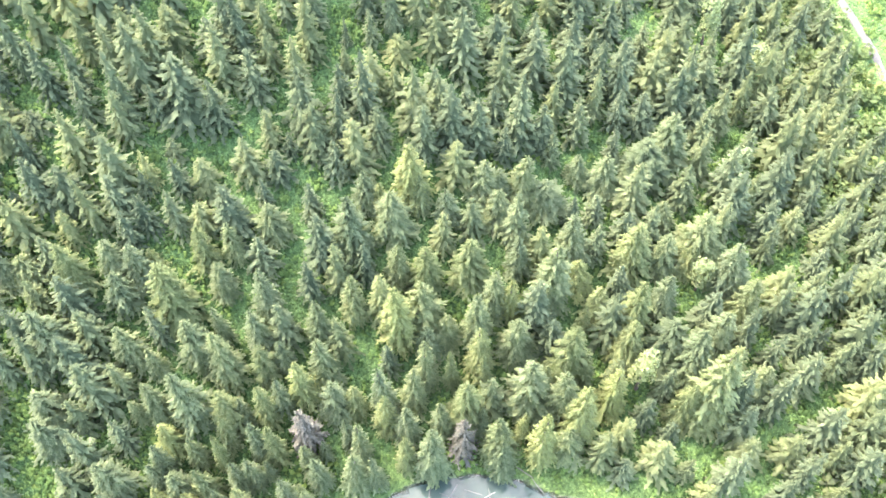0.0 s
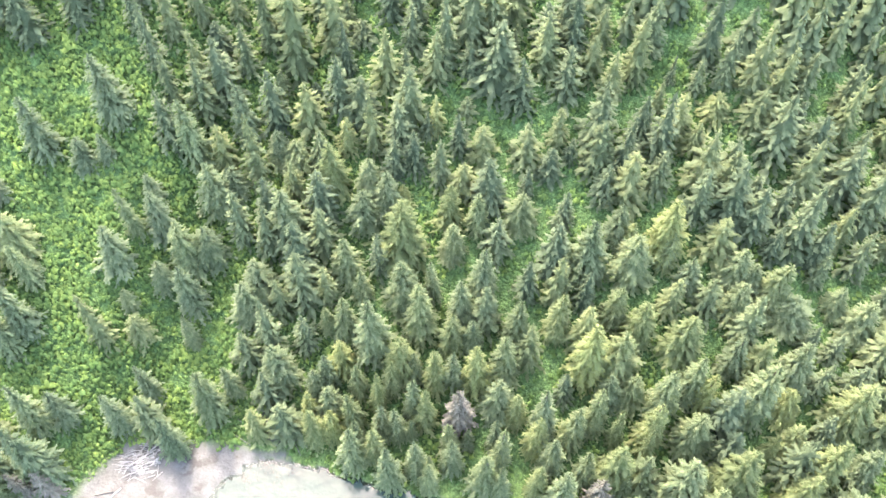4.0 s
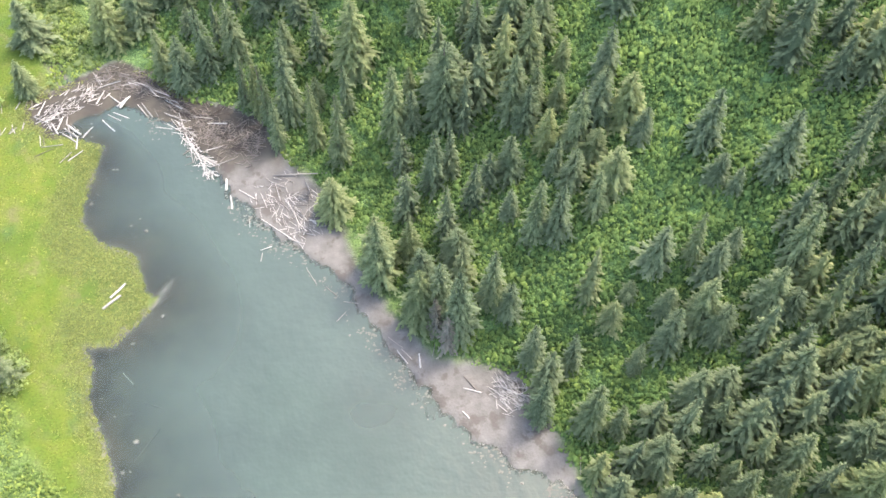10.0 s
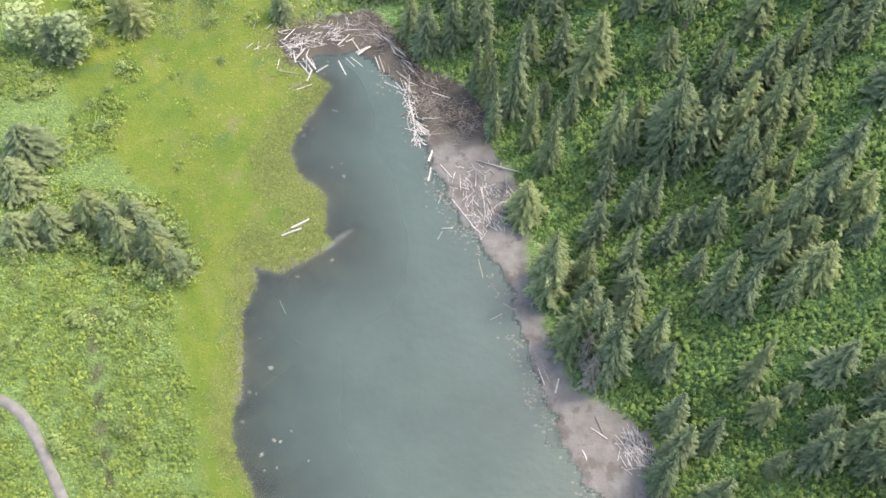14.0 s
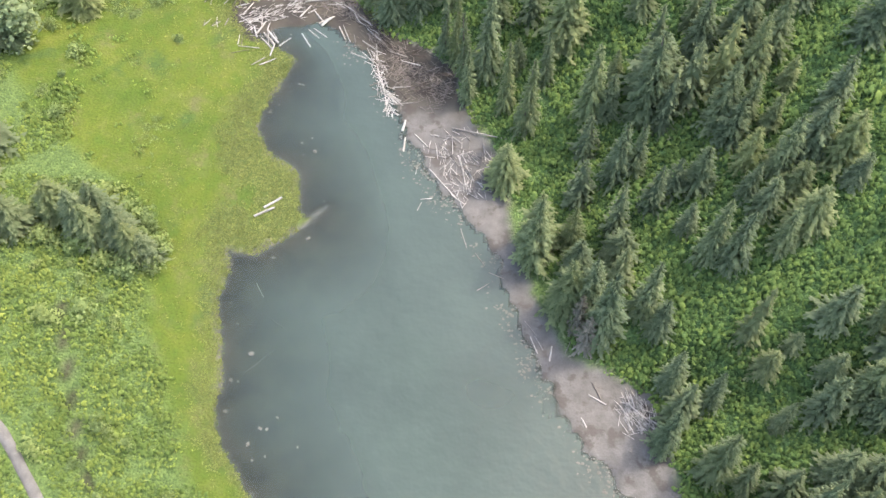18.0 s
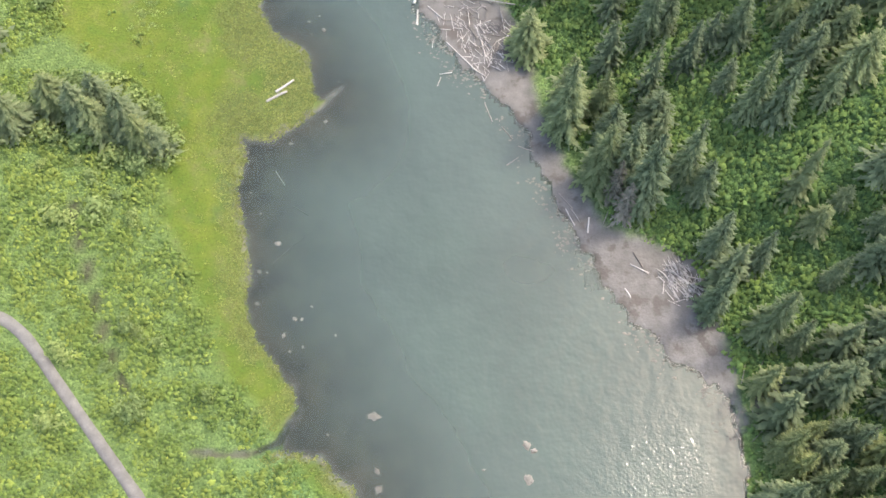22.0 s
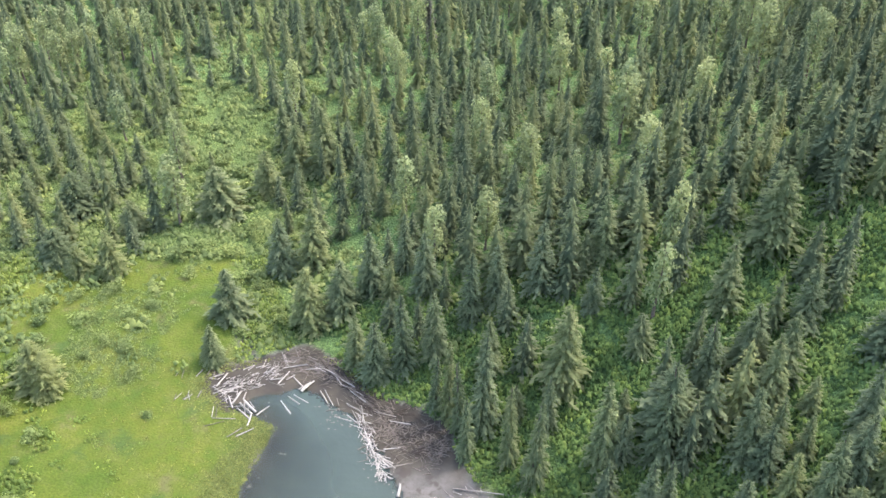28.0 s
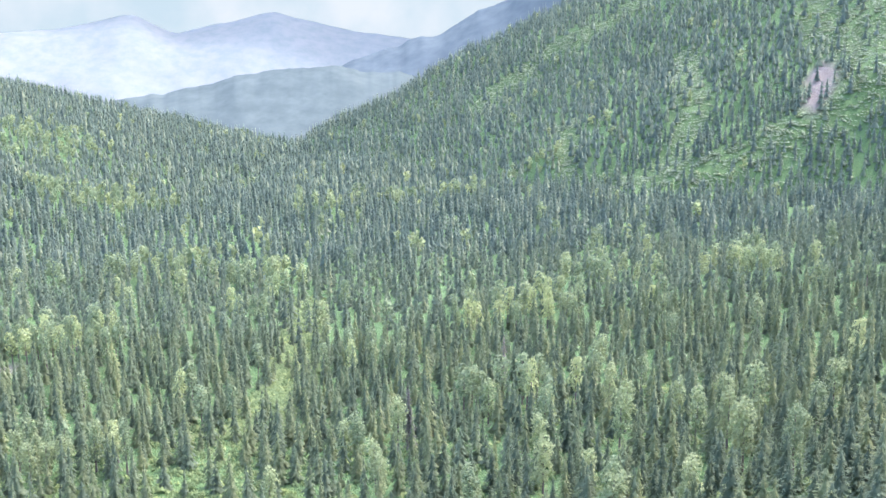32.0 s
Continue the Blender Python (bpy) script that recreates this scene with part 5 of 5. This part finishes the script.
# ---- driftwood ----
def log_mesh(seed, mat, sides=8, rings=6):
    """A weathered log of unit length along x and unit thickness: tapered, slightly bent, with broken ends."""
    r = np.random.default_rng(seed)
    V, F = [], []
    bend, taper = r.normal(0, 0.16), r.uniform(0.55, 0.95)
    for k in range(rings):
        u = k / (rings - 1)
        q = 0.5 * (1 - (1 - taper) * u) * r.uniform(0.92, 1.08)
        for j in range(sides):
            a = 6.283 * j / sides
            end = r.uniform(-0.03, 0.03) if k in (0, rings - 1) else 0
            V.append((u - 0.5 + end, q * math.cos(a) * r.uniform(0.9, 1.1) + bend * math.sin(3.14 * u), q * math.sin(a)))
    for k in range(rings - 1):
        for j in range(sides):
            a, b = k * sides + j, k * sides + (j + 1) % sides
            F.extend(((a, b, b + sides), (a, b + sides, a + sides)))
    for k, way in ((0, 1), (rings - 1, -1)):
        c = len(V)
        V.append((k / (rings - 1) - 0.5 + way * 0.015, bend * math.sin(3.14 * k / (rings - 1)), 0))
        for j in range(sides):
            F.append((c, k * sides + (j + 1) % sides, k * sides + j)[::way])
    return mesh_np("log", V, F, mat)


LOGS = [log_mesh(200 + k, DRIFTWOOD) for k in range(8)]
PALE_LOGS = [log_mesh(210 + k, BLEACHED) for k in range(4)]
BROWN_LOGS = [log_mesh(220 + k, WET_WOOD) for k in range(6)]
wood = np.random.default_rng(17)


def log(x, y, length, turn, thick, lift=0.0, tilt=0.0, label="bleached driftwood log on the lake shore", group="driftwood logs", kind=LOGS):
    ob = new("driftwood_log", kind[int(wood.integers(len(kind)))])
    thick = thick * 0.66
    z = max(grounded(x, y), -0.12) + 0.32 * thick + lift
    ob.matrix_basis = Matrix.Translation((x, y, z)) @ Euler((wood.uniform(0, 6.28), radians(tilt), radians(turn)), 'XYZ').to_matrix().to_4x4() @ Matrix.Diagonal((length, thick, thick, 1))
    return tagged(ob, label, "log", group)


for x, y, length, turn, k in [(-34.4, 117.0, 3.3, 65, 1.6), (-34.5, 114.4, 3.2, 142, 1.5), (-32.7, 114.4, 2.0, 163, 1.4), (-32.3, 116.1, 1.9, 26, 1.0), (-31.4, 112.9, 2.9, 69, 1.7), (-32.3, 112.0,
        2.9, 111, 1.6), (-29.7, 110.6, 3.3, 131, 2.3), (-29.1, 111.1, 3.3, 130, 2.2), (-29.9, 109.4, 3.4, 133, 1.6), (-28.7, 108.0, 2.7, 83, 1.6), (-26.9, 110.1, 2.6, 48, 1.5),
        (-30.2, 113.2, 1.6, 82, 1.2), (-32.7, 108.2, 3.7, 176, 0.9), (-34.0, 107.1, 3.1, 18, 0.7), (-34.7, 109.7, 2.2, 92, 0.8), (-34.1, 109.5, 1.8, 93, 0.8), (-29.0, 105.2, 3.0,
        33, 1.3), (-30.6, 105.2, 2.7, 42, 1.0)]:
    log(x, y, length, turn, 0.27 * k, 0.10, label="thick bleached driftwood log where the lake meets the meadow", kind=PALE_LOGS if k > 1.15 else LOGS)
for x, y, length, turn, k in [(-38.3, 118.4, 1.8, 62, 1.0), (-41.0, 118.1, 1.8, 89, 0.8), (-41.9, 118.2, 1.2, 71, 0.7), (-36.9, 118.6, 1.2, 79, 0.9), (-36.0, 118.6, 1.2, 89, 0.9), (-22.7, 119.8, 4.0,
        10, 1.2), (-24.4, 117.2, 3.2, 61, 1.5), (-23.3, 117.3, 1.6, 40, 1.0), (-21.9, 116.1, 3.0, 128, 1.4), (-20.3, 115.1, 2.9, 51, 2.6), (-20.8, 115.2, 2.3, 41, 2.0), (-19.3,
        119.1, 3.8, 172, 1.0), (-19.2, 120.5, 4.0, 150, 1.0), (-23.4, 110.8, 3.5, 123, 1.3), (-22.3, 112.3, 2.7, 138, 1.2), (-21.2, 112.6, 3.0, 143, 1.1), (-17.5, 112.7, 3.1,
        116, 1.2), (-16.7, 112.6, 3.9, 114, 1.2), (-15.2, 111.6, 1.7, 106, 0.8)]:
    log(x, y, length, turn, 0.27 * k, 0.10, label="bleached driftwood log at the head of the lake", kind=PALE_LOGS if k > 1.15 else LOGS)
for x, y, length, turn, k in [(-15.4, 110.1, 3.1, 7, 0.8), (-14.2, 108.1, 2.9, 159, 1.2), (-12.5, 107.8, 3.1, 135, 1.4), (-16.2, 117.8, 3.2, 135, 1.4), (-15.6, 116.8, 3.3, 119, 1.2), (-14.0, 115.8,
        3.6, 143, 1.4), (-12.9, 114.1, 4.4, 147, 1.5), (-12.3, 113.0, 4.4, 135, 1.3), (-12.7, 110.4, 3.0, 143, 1.4), (-11.1, 108.8, 3.9, 99, 1.3), (-10.6, 105.2, 3.2, 108, 1.6),
        (-9.7, 102.4, 4.1, 111, 1.7), (-9.5, 102.3, 2.3, 102, 1.2), (-7.5, 99.8, 3.2, 146, 2.0), (-7.6, 99.3, 2.8, 133, 1.6), (-6.8, 98.9, 2.7, 139, 1.4), (-7.5, 108.7, 3.2, 161,
        1.1), (-5.2, 106.9, 3.4, 166, 1.3), (-5.7, 101.9, 3.9, 8, 0.9), (-5.2, 94.0, 2.3, 82, 2.6)]:
    log(x, y, length, turn, 0.27 * k, 0.10, label="pale drift log lying along the bank", kind=PALE_LOGS if k > 1.15 else LOGS)
for x, y, length, turn, k in [(-4.8, 90.4, 2.8, 89, 1.9), (-1.4, 79.0, 1.6, 72, 1.0), (-2.2, 91.3, 3.1, 134, 1.3), (1.7, 83.5, 6.4, 131, 1.2), (4.9, 85.2, 5.5, 103, 1.4),
        (5.8, 85.6, 3.7, 117, 1.3), (4.3, 80.6, 2.5, 143, 1.2), (-5.3, 98.5, 4.2, 12, 1.0), (8.3, 70.5, 2.6, 126, 1.0), (10.9, 67.9, 2.4, 158, 1.0), (9.0, 65.9, 2.1, 38, 1.0),
        (16.6, 57.2, 2.7, 114, 1.1), (17.3, 57.5, 2.3, 120, 1.0), (19.0, 56.0, 2.3, 83, 1.5), (16.1, 59.7, 2.8, 128, 0.8)]:
    log(x, y, length, turn, 0.28 * k, 0.04, label="bleached driftwood log on the mud flat", kind=PALE_LOGS if k > 1.1 else LOGS)
for x, y, length, turn, k in [(21.5, 57.5, 2.9, 68, 0.8), (25.3, 51.0, 2.5, 117, 1.2), (25.4, 49.7, 2.7, 152, 1.3), (23.6, 46.3, 1.5, 119, 1.1), (5.7, 73.9, 3.4, 109, 1.0)]:
    log(x, y, length, turn, 0.28 * k, 0.04, label="short grey driftwood log on the mud flat")
for x, y, length, turn, k in [(-24.6, 75.9, 3.3, 32, 2.2), (-23.6, 77.7, 3.2, 40, 2.2)]:
    log(x, y, length, turn, 0.29 * k, 0.05, label="thick bleached log lying on the wet meadow", group="logs on the meadow", kind=PALE_LOGS)
for x, y, length, turn, k in [(-24.8, 57.5, 3.9, 179, 1.1), (-21.9, 51.5, 7.2, 46, 1.2), (-23.2, 63.1, 2.5, 123, 1.0), (-25.2, 64.4, 1.9, 168, 0.9), (-20.0, 58.1, 2.7, 147, 0.9),
        (-29.3, 69.6, 1.3, 58, 1.0), (-18.1, 74.3, 2.5, 32, 1.5)]:
    log(x, y, length, turn, 0.26 * k, -0.30, label="sunken grey log in the shallow water", group="logs in the shallows")
log(7.0, 93.0, 8.8, 167, 0.35, 0.35, 4, "long dark fallen trunk across the bank", "fallen trunks")


def jam(count, x, y, along, half_long, half_wide, turn, spread, lengths, thick, pile, label, kind=LOGS):
    """A heap of drift logs about a line, lying mostly one way."""
    c, s = math.cos(radians(along)), math.sin(radians(along))
    for _ in range(count):
        u, v = wood.uniform(-half_long, half_long), wood.normal(0, half_wide * 0.5)
        log(x + c * u - s * v, y + s * u + c * v, wood.uniform(*lengths), turn + wood.normal(0, spread), wood.uniform(*thick), wood.uniform(0.0, pile), wood.normal(0, 3), label, "logs of the log jam", kind)


jam(14, -31.0, 113.5, 115, 4.0, 2.0, 110, 45, (1.2, 3.0), (0.12, 0.28), 0.3, "bleached log in a heap at the lake's outlet")
jam(22, -27.5, 118.6, 18, 6.0, 2.4, 25, 40, (1.2, 3.4), (0.10, 0.24), 0.3, "grey log jammed at the head of the lake")
jam(20, -20.5, 120.5, 150, 4.5, 2.6, 155, 30, (1.4, 3.8), (0.12, 0.28), 0.4, "grey log jammed at the head of the lake")
jam(34, -13.6, 114.8, 131, 7.5, 1.3, 133, 12, (2.0, 4.6), (0.12, 0.26), 0.4, "dark grey log lined up along the bank", BROWN_LOGS)
jam(10, -9.6, 103.5, 108, 6.0, 0.8, 112, 14, (1.6, 3.6), (0.14, 0.30), 0.2, "bleached log along the water's edge")
jam(58, -3.6, 104.4, 152, 6.0, 4.2, 150, 40, (1.0, 3.0), (0.10, 0.24), 0.45, "dark brown log on the drift heap", BROWN_LOGS)
jam(46, 4.6, 87.0, 120, 6.0, 4.4, 115, 32, (1.0, 3.8), (0.11, 0.26), 0.3, "bleached log scattered over the mud")
jam(18, 8.0, 88.2, 150, 3.0, 1.8, 150, 45, (1.2, 3.6), (0.14, 0.28), 0.5, "bleached log heaped under the spruces")
jam(26, 30.6, 48.2, 120, 2.2, 1.8, 125, 22, (1.8, 4.2), (0.16, 0.30), 0.4, "bleached log in a small heap on the bank")
jam(9, -37.5, 113.5, 10, 4.5, 0.5, 80, 25, (0.8, 1.8), (0.14, 0.24), 0.1, "short pale log in the meadow grass")
jam(10, 35.5, -14.0, 90, 9.0, 1.2, 100, 40, (1.5, 4.0), (0.15, 0.3), 0.1, "drift log at the southern shore")


def sticks(name, count, spots, mat, label, seed):
    """Broken branches and bark strewn between the logs, too many to count; spots: x, y, bearing, half length, half width, lie, spread."""
    r = np.random.default_rng(seed)
    V, F = [], []
    for k in range(count):
        x, y, along, a, b, lie, spread = spots[k % len(spots)]
        c, s = math.cos(radians(along)), math.sin(radians(along))
        u, v = r.uniform(-a, a), r.normal(0, b * 0.5)
        px, py = x + c * u - s * v, y + s * u + c * v
        if shore(np.array([px]), np.array([py]))[0] > 1.5:
            continue
        q, half, t = radians(lie + r.normal(0, spread)), r.uniform(0.3, 1.1), r.uniform(0.035, 0.09)
        z = max(grounded(px, py), -0.02) + t + r.uniform(0, 0.15)
        dx, dy, n, tilt = math.cos(q), math.sin(q), len(V), r.normal(0, 0.08)
        for e, w in ((-1, t), (1, t * 0.5)):
            for g in range(4):
                h = 1.571 * g + 0.785
                V.append((px + dx * half * e - dy * w * math.cos(h), py + dy * half * e + dx * w * math.cos(h), z + w * math.sin(h) + tilt * e * half))
        for g in range(4):
            i = (g + 1) % 4
            F += [(n + g, n + i, n + 4 + i), (n + g, n + 4 + i, n + 4 + g)]
    return tagged(new(name, mesh_np(name, V, F, mat)), label, "sticks", kind="stuff")


sticks("brown_drift_sticks", 760, [(-3.6, 104.4, 152, 6.5, 5.0, 150, 50), (-13.6, 114.8, 131, 8.0, 2.0, 131, 25), (-20.5, 120.0, 160, 5.0, 3.5, 160, 50), (-3.6, 103.4, 152, 6.0, 4.0, 60, 50)], WET_WOOD, "brown broken branches strewn in the log jam", 501)
sticks("pale_drift_sticks", 420, [(4.2, 87.0, 120, 7.0, 5.5, 115, 40), (-30.0, 116.5, 30, 5.0, 3.0, 35, 30), (30.6, 48.2, 120, 2.5, 2.0, 125, 30), (-9.6, 102.5, 110, 7.0, 1.2, 115, 40)], DRIFTWOOD,
       "pale broken branches strewn over the mud", 502)


# ---- clods of weed and mud in the water ----
def clod_mesh(seed):
    r = np.random.default_rng(seed)
    V, F = [(0, 0, 0.22)], []
    for k, (q, h) in enumerate(((0.5, 0.17), (1.0, -0.15))):
        for j in range(11):
            a = 6.283 * j / 11
            w = q * r.uniform(0.55, 1.25)
            V.append((w * math.cos(a), w * math.sin(a), h * r.uniform(0.6, 1.3)))
    for j in range(11):
        i = (j + 1) % 11
        F += [(0, 1 + j, 1 + i), (1 + j, 12 + j, 12 + i), (1 + j, 12 + i, 1 + i)]
    return smooth(mesh_np("clod", V, F, SCUM))


def build_scum():
    """Rafts of pale foam and weed adrift along the mud's edge."""
    r = np.random.default_rng(611)
    x, y = sample(52000, -36, 40, 12, 112, lambda x, y: (shore(x, y) < -0.2) * (ease(in_mud(x, y), -2.4, 0.8) * (in_mud(x, y) < 1.6) * ease(waves(x, y, 5, 613, 2), -0.4, 0.4)
                  + 0.05 * ease(shore(x, y), -7, -0.5) * (x < -8) * (waves(x, y, 4, 615, 2) > 0.1)), 0, 612)
    V, F = [], []
    for px, py in zip(x.tolist(), y.tolist()):
        b, q, off = len(V), 0.08 + 0.4 * r.random() ** 2.5, r.uniform(0, 6.28)
        V.append((px, py, 0.035))
        for j in range(6):
            e = q * r.uniform(0.5, 1.3)
            V.append((px + e * math.cos(off + 1.047 * j), py + 0.8 * e * math.sin(off + 1.047 * j), -0.02))
        F += [(b, b + 1 + j, b + 1 + (j + 1) % 6) for j in range(6)]
    return mesh_np("scum", V, F, SCUM)


tagged(new("floating_scum", build_scum()), "pale flecks of foam and weed floating along the muddy edge", "scum", kind="stuff")
CLODS = [clod_mesh(300 + k) for k in range(5)]
for k, (x, y, q) in enumerate([(-8.8, 29.5, 0.98), (9.9, 26.2, 0.84), (10.8, 25.5, 0.56), (10.2, 22.0, 0.98), (7.2, 19.4, 0.7), (-8.2, 22.9, 0.56), (-7.9, 20.6, 0.7),
        (-19.6, 42.3, 0.42), (-18.7, 42.3, 0.35), (-17.5, 44.0, 0.35), (-20.9, 40.0, 0.42), (-19.9, 37.9, 0.28), (-18.3, 38.5, 0.28), (-22.7, 52.9, 0.56),
        (-14.2, 40.1, 0.28), (4.7, 23.1, 0.28), (28.8, 34.9, 0.35), (-17.4, 72.1, 0.42), (-18.6, 88.0, 0.5), (-19.5, 90.5, 0.3)]):
    ob = new("mud_clod", CLODS[k % 5])
    ob.matrix_basis = Matrix.Translation((x, y, 0)) @ Matrix.Rotation(k * 1.7, 4, 'Z') @ Matrix.Diagonal((q, q * 0.8, min(q, 0.5), 1))
    tagged(ob, "pale clod of weed and mud breaking the water", "mud clod", "clods in the shallows")


# ---- far mountains ----
def range_mesh(name, line, base, seed, rough, mat, depth=700, bumps=120):
    """A mountain range: a ridge line with flanks falling to both sides; line: bearing in degrees, distance, crest height."""
    b = np.linspace(line[0][0], line[-1][0], 240)
    far = np.interp(b, [p[0] for p in line], [p[1] for p in line])
    top = np.interp(b, [p[0] for p in line], [p[2] for p in line])
    crest = rough * waves(b * far / 57, 0 * b, bumps, seed, 5)
    V = []
    rows = tuple(-np.linspace(0, 1, 15)) + (-1.2,)
    for k in rows:
        for _ in range(int(3 + 60 * abs(k))):
            top[1:-1] = (top[:-2] + 2 * top[1:-1] + top[2:]) / 4
        q = far + depth * k + 30 * waves(b * far / 57, 0 * b + 900 * k, 260, seed + 1, 3)
        z = base + (top - base) * (1 - min(abs(k), 1) ** 1.25) + crest * max(1 - 3 * abs(k), 0) + (0.8 * rough * min(abs(k) * 3, 1) * waves(b * far / 57 + 260 * k, 0 * b + depth * k, 260, seed + 2, 3))
        V.append(np.stack([q * np.sin(np.radians(b)), q * np.cos(np.radians(b)), z], 1))
    n, m = len(b), len(rows)
    i = (np.arange(m - 1)[:, None] * n + np.arange(n - 1)[None]).ravel()
    return smooth(mesh_np(name, np.concatenate(V), np.concatenate([np.stack([i, i + n + 1, i + 1], 1), np.stack([i, i + n, i + n + 1], 1)]), mat))


# Distance haze is put into these three colours, blue nearer and pale farther off.
HAZED_NEAR = make_distance("hazed_wooded_hills", (0.060, 0.076, 0.068), (0.084, 0.102, 0.088), 0.02)
HAZED_MID = make_distance("hazed_wooded_ridge", (0.064, 0.081, 0.082), (0.088, 0.107, 0.102), 0.02)
HAZED_FAR = make_distance("hazed_far_mountains", (0.158, 0.178, 0.158), (0.194, 0.202, 0.178), 0.01)


def make_sky_haze():
    m, n, l, b = material("pale_sky_haze", 1.0, 0.0)
    t = tex(n, l, 0.0022, 5, 0.55)
    r = ramp(n, [(0.40, (0.066, 0.083, 0.080)), (0.68, (0.088, 0.096, 0.088))])
    l.new(t.outputs["Fac"], r.inputs[0])
    b.inputs["Base Color"].default_value = (0, 0, 0, 1)
    l.new(r.outputs[0], b.inputs["Emission Color"])
    b.inputs["Emission Strength"].default_value = 1.0
    return m


def build_sky_haze():
    """The pale sky low over the far mountains, a plain curved sheet with the haze painted as its own glow."""
    b = np.radians(np.linspace(-44, 44, 60))
    V = np.concatenate([np.stack([4650 * np.sin(b), 4650 * np.cos(b), np.full(60, z)], 1) for z in (-500.0, 300.0, 1100.0, 2000.0)])
    i = (np.arange(3)[:, None] * 60 + np.arange(59)[None]).ravel()
    return mesh_np("sky_haze", V, np.concatenate([np.stack([i, i + 1, i + 61], 1), np.stack([i, i + 61, i + 60], 1)]), make_sky_haze())


tagged(new("backdrop_sky", build_sky_haze()), "pale hazy sky with thin cloud over far mountains", "sky", kind="structure")
tagged(new("backdrop_hills", range_mesh("hills", [(-20, 2300, -30), (-14.9, 2300, 0), (-10.6, 2300, 18), (-9.3, 2300, 46), (-6.7, 2300, 60), (-3.4, 2300, 60), (4, 2300, 20)], -330, 401, 18, HAZED_NEAR)),
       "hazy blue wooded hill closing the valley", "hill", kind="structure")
tagged(new("backdrop_ridge", range_mesh("ridge", [(-6, 2950, -100), (-3.4, 2950, 44), (-0.1, 2950, 101), (3.1, 2950, 167), (5.8, 2950, 232), (16, 2900, 500), (32, 2800, 860)], -300, 411, 25, HAZED_MID)),
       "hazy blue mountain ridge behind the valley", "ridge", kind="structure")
tagged(new("backdrop_mountains", range_mesh("mountains", [(-34, 4300, 150), (-24, 4300, 150), (-18.8, 4300, 175), (-14.9, 4300, 250), (-12.6, 4300, 165), (-7.2, 4300, 255), (-3.4, 4300, 185), (1.2, 4300, 140), (10, 4300, 150)], -420, 421, 22, HAZED_FAR, 900, 350)),
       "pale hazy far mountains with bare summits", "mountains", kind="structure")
for k in range(16):
    log(41 + wood.normal(0, 1.6), 31.5 + wood.normal(0, 2.4), wood.uniform(1.2, 3.0), wood.uniform(0, 180), wood.uniform(0.12, 0.2), 0.05,
        label="thin grey dead branch on bare brown soil", group="branches on the bare bank")
